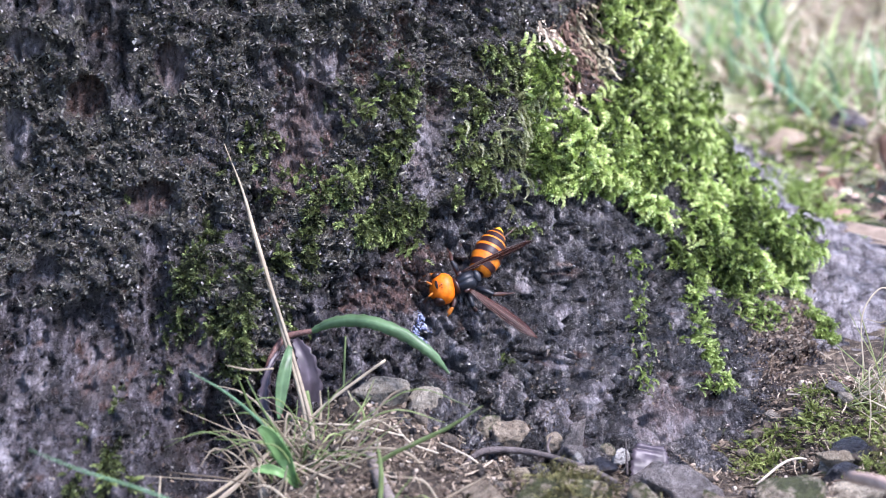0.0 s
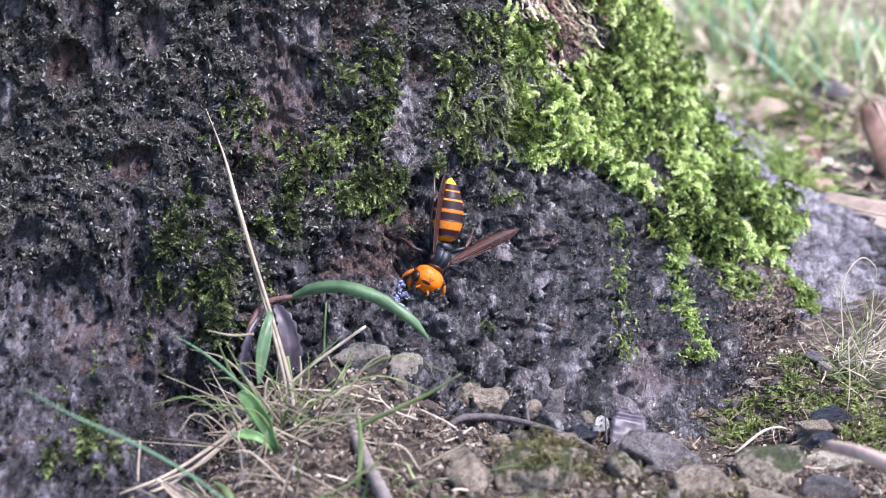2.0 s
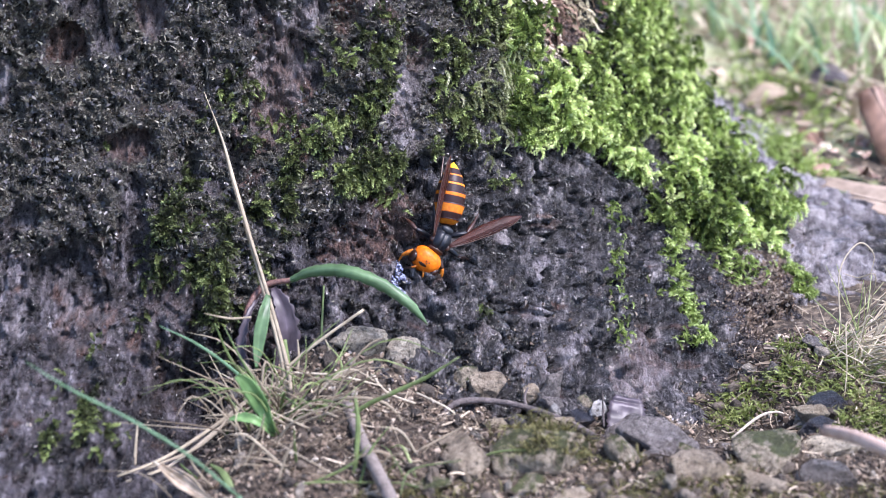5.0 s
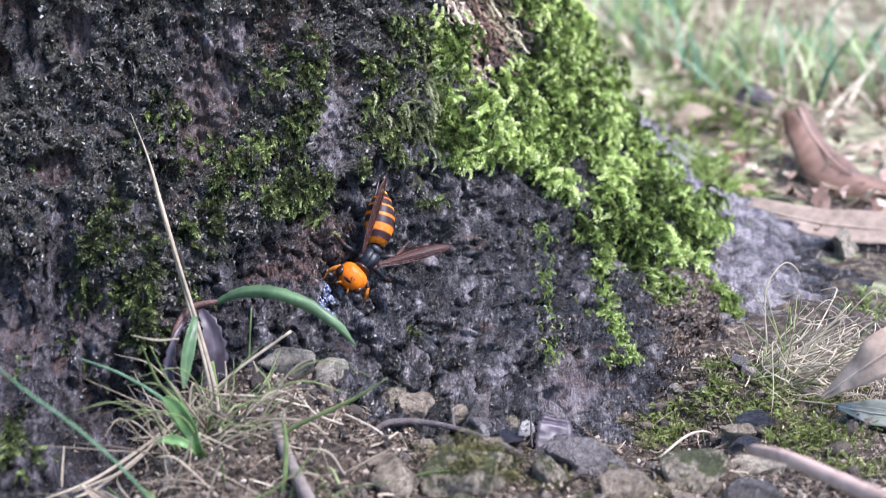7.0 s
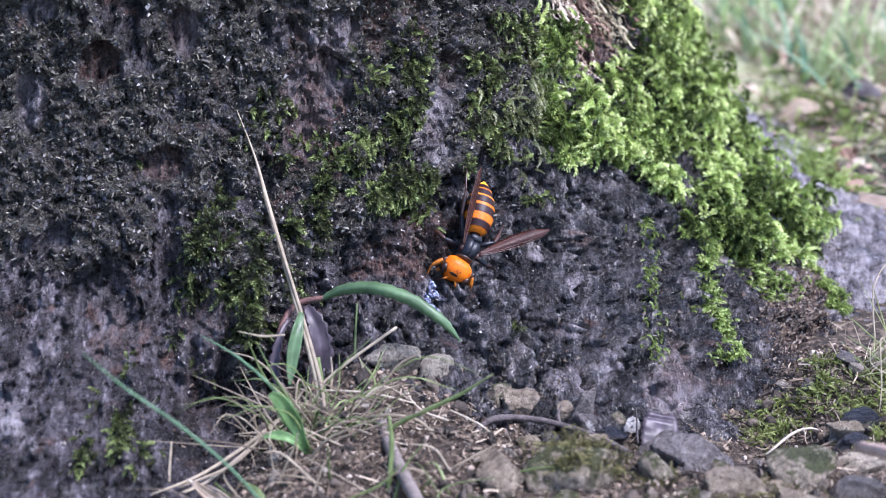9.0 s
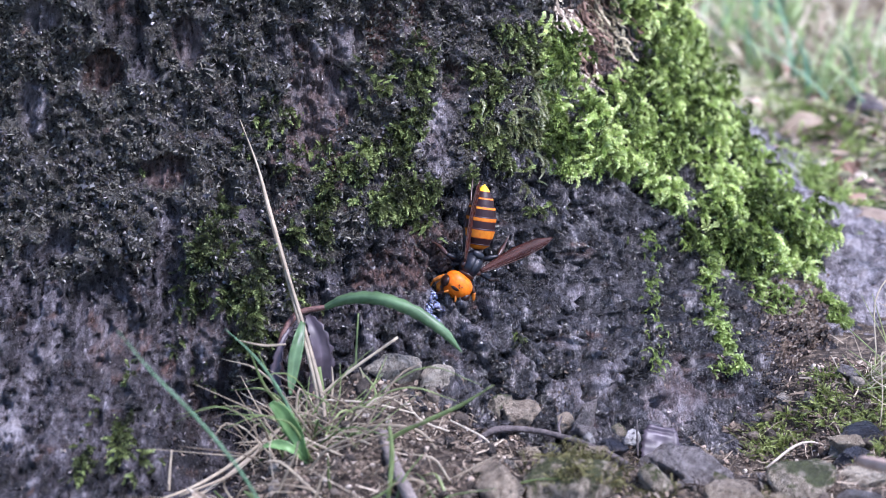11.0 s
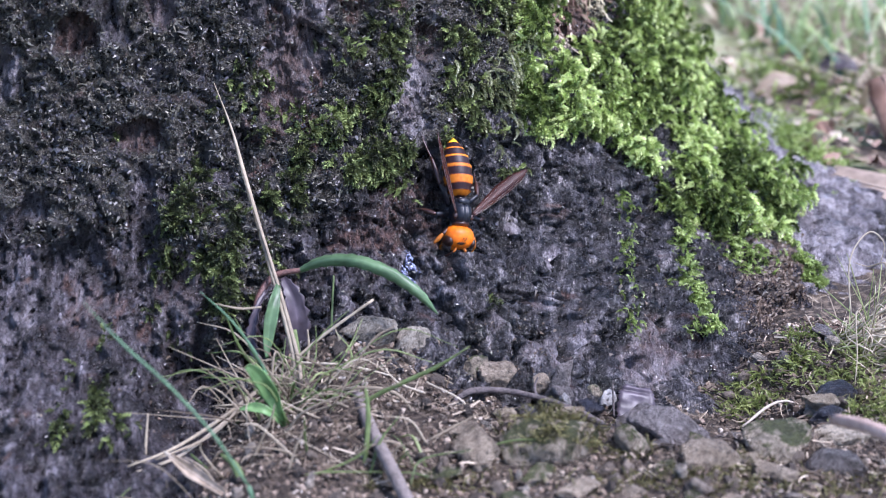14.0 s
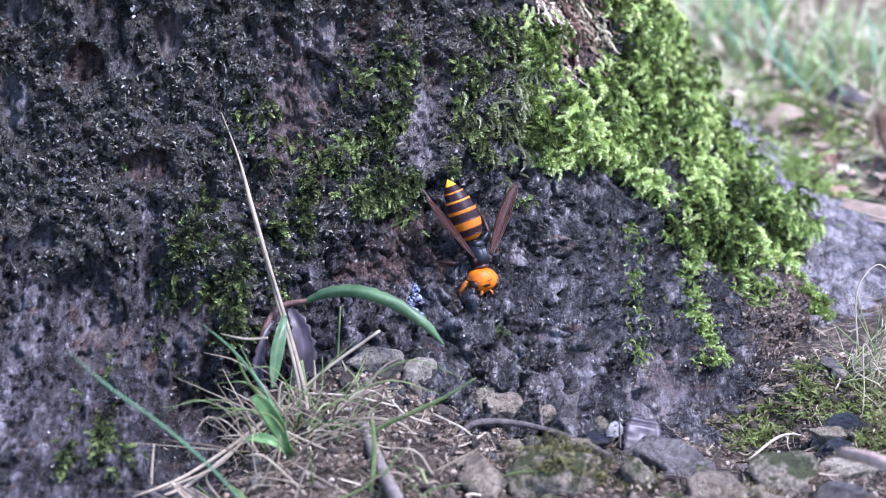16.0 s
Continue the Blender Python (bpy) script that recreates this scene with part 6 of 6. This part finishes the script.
def build_hornet():
    mm = 0.001
    hornet = tagged(new("hornet"), "giant hornet with orange head, black thorax and striped abdomen, on bark", "hornet", kind="thing")
    v, f = ball(3.4 * mm, 4.8 * mm, 3.8 * mm, power=0.9, rows=48, cols=64)
    v[:, 2] += 0.5 * mm * np.exp(-((v[:, 1] - 1.5 * mm) / (3 * mm)) ** 2) * (v[:, 2] > 0) - 0.45 * mm * np.exp(-(v[:, 0] / (0.45 * mm)) ** 2) * (v[:, 2] > 0) - 0.5 * mm * np.exp(-((v[:, 1] + 2.0 * mm) / (0.45 * mm)) ** 2) * (v[:, 2] > 0)
    thorax = shell("thorax", (v, f), BLACK, hornet, "black finely haired thorax")
    shell("scutellum", ball(2.2 * mm, 1.3 * mm, 1.0 * mm, (0, -3.2 * mm, 2.7 * mm)), BLACK, thorax)
    shell("collar", ball(3.0 * mm, 1.1 * mm, 2.6 * mm, (0, 4.1 * mm, 0)), BROWN, thorax)
    for s in (-1, 1):
        shell("tegula", ball(0.9 * mm, 1.2 * mm, 0.7 * mm, (s * 3.0 * mm, 1.6 * mm, 2.1 * mm)), BROWN, thorax)
    # head, on its own joint
    head = solid("head", mesh_of("head", *ball(5.1 * mm, 3.9 * mm, 4.6 * mm, (0, 3.6 * mm, -0.6 * mm), power=0.86, rows=24, cols=32)), ORANGE, hornet, "broad orange head")
    for s in (-1, 1):
        shell("eye", ball(1.5 * mm, 2.0 * mm, 2.7 * mm, (s * 4.15 * mm, 5.3 * mm, 0.2 * mm), tilt=s * 20), EYE_BROWN, head, "dark brown compound eye")
        jaw = curve_through([(s * 3.2 * mm, 5.6 * mm, -3.0 * mm), (s * 3.4 * mm, 7.6 * mm, -4.2 * mm), (s * 1.8 * mm, 9.0 * mm, -4.8 * mm), (s * 0.3 * mm, 9.3 * mm, -4.8 * mm)], 4)
        stem("mandible", jaw, (1.4 * mm, 1.3 * mm, 0.9 * mm, 0.3 * mm), AMBER, head, "amber biting jaw", thick=0.7, sides=10)
        antenna = stem("antenna", [(s * 1.3 * mm, 6.9 * mm, 1.2 * mm), (s * 1.9 * mm, 7.8 * mm, 1.9 * mm), (s * 2.4 * mm, 8.6 * mm, 1.6 * mm)], (0.40 * mm, 0.38 * mm, 0.34 * mm), AMBER, head, "amber antenna base", sides=8)
        stem("flagellum", [(s * 2.4 * mm, 8.6 * mm, 1.6 * mm), (s * 3.0 * mm, 9.8 * mm, -0.6 * mm), (s * 3.6 * mm, 10.8 * mm, -3.0 * mm), (s * 4.0 * mm, 11.6 * mm, -5.2 * mm)], (0.33 * mm, 0.36 * mm, 0.34 * mm, 0.2 * mm), BROWN, antenna, sides=8)
    shell("brow_patch", ball(2.2 * mm, 0.9 * mm, 0.8 * mm, (0.2 * mm, 5.2 * mm, 2.95 * mm), power=1.0, tilt=12), EYE_BROWN, head, "black patch between the eyes")
    for x, y in ((0, 4.6), (-0.55, 3.9), (0.55, 3.9)):
        shell("ocellus", ball(0.24 * mm, 0.24 * mm, 0.2 * mm, (x * mm, y * mm, 4.25 * mm), rows=8, cols=10), BROWN, head)
    shell("clypeus", ball(2.6 * mm, 1.2 * mm, 2.2 * mm, (0, 7.0 * mm, -2.2 * mm), power=0.8), ORANGE, head)
    # abdomen: overlapping rings on one joint
    abdomen = shell("abdomen", ball(0.9 * mm, 1.6 * mm, 0.9 * mm, (0, -0.6 * mm, 0)), BROWN, hornet, "dark waist and striped abdomen")
    length = 21.6 * mm
    along, half = [0, 0.05, 0.10, 0.2, 0.35, 0.5, 0.65, 0.8, 0.9, 0.96, 1.0], [0.9, 2.8, 3.9, 4.6, 5.0, 4.9, 4.3, 3.2, 2.0, 1.0, 0.15]
    dark = [(0.0, 0.02), (0.10, 0.195), (0.335, 0.45), (0.515, 0.63), (0.675, 0.775), (0.81, 0.89)]
    for a, b in ((0.0, 0.11), (0.10, 0.35), (0.34, 0.53), (0.52, 0.685), (0.675, 0.825), (0.815, 1.0)):
        n, cols = 16, 28
        s = np.linspace(a, b, n)
        w = np.interp(s, along, half) * mm * (1 + 0.05 * np.linspace(-1, 1, n) * (b < 1))
        w[-1] *= 0.93
        t = np.arange(cols) / cols * 2 * math.pi
        sag = -0.0022 * s ** 2
        v = np.stack([w[:, None] * np.cos(t)[None], np.repeat((-1.0 * mm - s * length)[:, None], cols, 1), w[:, None] * np.sin(t)[None] * 0.92 + sag[:, None]], -1)
        orange = np.ones(n)
        for d0, d1 in dark:
            orange *= 1 - step(d0 - 0.012, d0 + 0.006, s) * (1 - step(d1 - 0.006, d1 + 0.012, s))
        band = orange * np.where(s > 0.885, 1.0, np.where(s > 0.6, 0.80, 0.70))
        solid("tergite", mesh_of("tergite", v.reshape(-1, 3), grid_faces(n, cols, True), band=np.repeat(band, cols)), STRIPED, abdomen)
    abdomen.location = (0, -4.0 * mm, 0.2 * mm)
    head.location = (0, 4.6 * mm, 0)
    # wings, each on its hinge
    wings = []
    for s in (-1, 1):
        n, m = 22, 7
        u, w = np.linspace(0, 1, n), np.linspace(-1, 1, m)
        lead = np.interp(u, [0, 0.2, 0.6, 0.9, 1.0], [0.5, 1.3, 1.9, 1.4, 0.2]) * mm
        trail = np.interp(u, [0, 0.2, 0.5, 0.8, 1.0], [0.6, 1.6, 2.6, 2.2, 0.2]) * mm
        x = np.where(w[None] > 0, w[None] * lead[:, None], w[None] * trail[:, None])
        z = 0.35 * mm * np.cos(w * 2.5)[None] * np.sin(u * 3)[:, None] + 0.05 * mm * np.sin(u * 40)[:, None] * np.abs(w)[None]
        v = np.stack([s * x, np.repeat((-u * 27 * mm)[:, None], m, 1), z], -1).reshape(-1, 3)
        low = v - np.array([0, 0, 0.06 * mm])
        g = grid_faces(n, m)
        k = n * m
        rim = np.concatenate([np.arange(m), np.arange(1, n) * m + m - 1, (n - 1) * m + np.arange(m - 2, -1, -1), np.arange(n - 2, 0, -1) * m])
        nxt = np.roll(rim, -1)
        wing = solid("wing", mesh_of("wing", np.vstack([v, low]), np.vstack([g, g[:, ::-1] + k, np.stack([rim, rim + k, nxt + k, nxt], -1)])), WING, hornet, "smoky brown folded wing")
        grid3 = v.reshape(n, m, 3) + np.array([0, 0, 0.05 * mm])
        for col, r, end in ((6, 0.20, n), (5, 0.14, n - 3), (3, 0.12, n - 2), (1, 0.11, n - 4)):
            stem("vein", grid3[0:end:3, col], (r * mm, r * mm * 0.5), BROWN, wing, sides=5, n=18)
        wing.location = (s * 3.1 * mm, 1.2 * mm, 2.8 * mm)
        wings.append(wing)
    # legs: thigh, shin and foot
    for s in (-1, 1):
        for hip, knee, ankle, toe, thigh, shin in (
            ((2.4, 4.6, -2.8), (5.8, 7.4, -1.6), (7.6, 10.2, -4.4), (7.0, 12.6, -6.4), BROWN, AMBER),
            ((3.0, 0.2, -3.2), (8.4, 1.0, -1.4), (11.6, -1.0, -4.6), (13.8, -1.6, -6.6), BLACK, BROWN),
            ((2.8, -3.4, -2.8), (7.0, -9.0, -0.6), (8.8, -18.5, -2.6), (11.2, -26.5, -4.6), BLACK, BROWN) if s > 0 else ((2.8, -3.4, -2.8), (7.2, -7.0, -0.6), (8.4, -12.5, -3.2), (9.0, -16.5, -5.2), BLACK, BROWN),
        ):
            p = [np.array((s * q[0], q[1], q[2])) * mm for q in (hip, knee, ankle, toe)]
            leg = stem("leg", [p[0], (p[0] + p[1]) / 2 + np.array([0, 0, 0.5 * mm]), p[1]], (0.8 * mm, 0.95 * mm, 0.6 * mm), thigh, hornet, sides=8, n=10)
            stem("shin", [p[1], (p[1] + p[2]) / 2, p[2]], (0.55 * mm, 0.85 * mm, 0.45 * mm), shin, leg, sides=8, n=10)
            stem("foot", [p[2], (p[2] + p[3]) / 2 + np.array([0, 0, -0.3 * mm]), p[3]], (0.34 * mm, 0.3 * mm, 0.16 * mm), shin, leg, sides=7, n=10)
    return hornet, head, abdomen, wings


HORNET, HORNET_HEAD, HORNET_TAIL, HORNET_WINGS = build_hornet()


# ---- the sap that it drinks ----
def sap():
    m, tree, b = shader("sap_with_sheen", 0.15, 0.6)
    # dark sap; the bluish-white end is the wet film's sheen as colour
    c = ramp(tree, spots(tree, 0.002, 4), (0.44, (0.04, 0.045, 0.09)), (0.60, (0.42, 0.46, 0.66)))
    tree.links.new(c, b.inputs["Base Color"])
    b.inputs["Coat Weight"].default_value = 0.6
    rng = np.random.default_rng(61)
    vs, fs, count = [], [], 0
    cx, cz = (-0.0066, 0.6939, 0.0288)[0], (-0.0066, 0.6939, 0.0288)[2]
    for _ in range(230):
        way, off = rng.uniform(0, 2 * math.pi), abs(rng.normal(0.0021, 0.0006))
        x, z = cx + off * math.cos(way), cz + 1.25 * off * math.sin(way) - 0.0008
        o = skin(bearing(x, z), np.array([z]))[0]
        r = rng.uniform(0.00015, 0.0005)
        v, f = ball(r, r, r, o, rows=7, cols=8)
        vs.append(v)
        fs.append(f + count)
        count += len(v)
    tagged(solid("tree_sap", mesh_of("tree_sap", np.vstack(vs), np.vstack(fs)), m), "beads of wet sap with a painted bluish-white sheen on the bark", "sap", kind="stuff")


sap()

# seconds, place of the thorax, turn
BODY = [
    (0.0, 0.0076, 0.7057, 0.0394, -22, -54, 136),
    (0.5, 0.0059, 0.7057, 0.0402, -32, -50, 159),
    (1.0, 0.0078, 0.7052, 0.0389, -53, -40, 178),
    (1.5, 0.0059, 0.7026, 0.0378, -62, -32, -172),
    (2.0, 0.0051, 0.7023, 0.0377, -60, -31, -171),
    (3.0, 0.0047, 0.7025, 0.0384, -61, -33, -173),
    (3.5, 0.0043, 0.7016, 0.0376, -63, -34, -174),
    (4.0, 0.0062, 0.7029, 0.0376, -59, -37, -177),
    (6.5, 0.0056, 0.7031, 0.0384, -61, -31, -171),
    (7.0, 0.0061, 0.7034, 0.0384, -51, -40, 178),
    (7.5, 0.0069, 0.7049, 0.0390, -46, -42, 176),
    (8.0, 0.0074, 0.7075, 0.0412, -8, -55, 131),
    (8.5, 0.0037, 0.7085, 0.0439, -22, -55, 147),
    (9.0, 0.0046, 0.7047, 0.0401, -53, -35, -174),
    (11.5, 0.0048, 0.7032, 0.0387, -64, -33, -172),
    (12.5, 0.0044, 0.7021, 0.0381, -63, -32, -172),
    (13.0, 0.0049, 0.7023, 0.0379, -66, -34, -174),
    (13.5, 0.0050, 0.7019, 0.0375, -66, -32, -171),
    (13.9, 0.0058, 0.7026, 0.0376, -67, -30, -170),
    (14.0, 0.0093, 0.7092, 0.0415, -58, -15, -154),
    (14.2, 0.0096, 0.7108, 0.0424, -55, -18, -156),
    (14.5, 0.0089, 0.7080, 0.0406, -58, -17, -156),
    (15.0, 0.0058, 0.7040, 0.0390, -60, -22, -161),
    (15.5, 0.0071, 0.7062, 0.0400, -67, -17, -157),
    (16.0, 0.0128, 0.7077, 0.0382, -60, -1, -144),
]
# seconds, turn of the head to its left, nod
HEAD = [(0.0, -18, -18), (0.5, -12, -8), (1.0, -14, -23), (1.5, -8, -17), (2.0, -8, -10), (3.0, -6, -18), (3.5, -9, -7), (4.0, -11, -18), (6.5, -5, -18), (7.0, -9, -23), (7.5, -8, -25), (8.0, -18, -25), (8.5, -9, -25), (9.0, -3, -24), (11.5, -12, -8), (12.5, -8, -16), (13.0, -12, -14), (13.5, -11, -14), (13.9, -9, -14), (14.0, 0, -17), (14.2, -2, -23), (14.5, -2, -20), (15.0, -10, -5), (15.5, -6, -13), (16.0, -5, -11)]
# seconds, turn of the abdomen, nod
TAIL = [(0.0, 37, 9), (0.5, 28, 4), (1.0, 30, 6), (1.5, 21, -5), (2.0, 19, -9), (3.0, 17, -3), (3.5, 21, -14), (4.0, 25, -2), (6.5, 14, -4), (7.0, 22, 6), (7.5, 20, 13), (8.0, 33, 19), (8.5, 21, 19), (9.0, 10, 7), (11.5, 25, -12), (12.5, 20, -6), (13.0, 29, -8), (13.5, 25, -9), (13.9, 22, -10), (14.0, 2, 1), (14.2, 5, 7), (14.5, 7, 3), (15.0, 17, -18), (15.5, 13, -10), (16.0, 10, -7)]
# seconds, how far the wing on its left stands out, how far the other does, and how far that one is on edge
WINGS = [(0.0, 62, 8, 62), (0.5, 58, 8, 62), (1.0, 60, 14, 55), (1.5, 44, 20, 40), (3.0, 38, 24, 38), (4.0, 38, 24, 38), (6.5, 38, 24, 38), (7.5, 40, 22, 42), (8.0, 60, 8, 62), (8.5, 58, 8, 62), (9.0, 42, 20, 40), (11.5, 38, 24, 38), (13.5, 38, 24, 38), (14.0, 50, 22, 38), (14.5, 53, 22, 38), (15.5, 50, 26, 35), (16.0, 38, 36, 22)]
# seconds, degrees by which the wind lays each blade down
SWAY_LONG = [(0.0, 30), (0.5, 20), (1.0, 26), (1.5, 22), (2.5, 24), (3.0, 22), (3.5, 28), (4.0, 24), (6.5, 17), (7.0, 10), (7.5, 11), (8.0, 4), (9.0, 12), (11.5, 0), (12.5, 0), (14.0, 4), (15.0, 6), (16.0, 11)]
SWAY_SHORT = [(0.0, 13), (1.0, 9), (1.5, 6), (2.5, 24), (3.0, 35), (3.5, 36), (4.0, 26), (6.5, 15), (7.0, 23), (7.5, 11), (8.0, 11), (8.5, 21), (9.0, 12), (11.5, 0), (12.5, 0), (14.0, 0), (15.0, 4), (16.0, 2)]


def motions():
    walk(HORNET, [(t, pose(x, y, z, rx, ry, rz)) for t, x, y, z, rx, ry, rz in BODY])
    walk(HORNET_HEAD, [(t, pose(0, 0.0046, 0, nod, 0, turn)) for t, turn, nod in HEAD])
    walk(HORNET_TAIL, [(t, pose(0, -0.0040, 0.0002, nod, 0, turn)) for t, turn, nod in TAIL])
    for wing, s in zip(HORNET_WINGS, (-1, 1)):
        rows = []
        for t, wide, other, edge in WINGS:
            m = pose(s * 0.0031, 0.0012, 0.0028, 0, 0, -wide) if s < 0 else pose(s * 0.0031, 0.0012, 0.0028, 0, 0, other)
            rows.append((t, m @ (pose(0, 0, 0, -6, 12, 0) if s < 0 else pose(0, 0, 0, -8, -edge, 0))))
        walk(wing, rows)
    for thing, sway in ((LONG_BLADE, SWAY_LONG), (SHORT_BLADE, SWAY_SHORT)):
        x, y, z = thing.location
        walk(thing, [(t, pose(x, y, z, 0, -lay, 0)) for t, lay in sway])


motions()
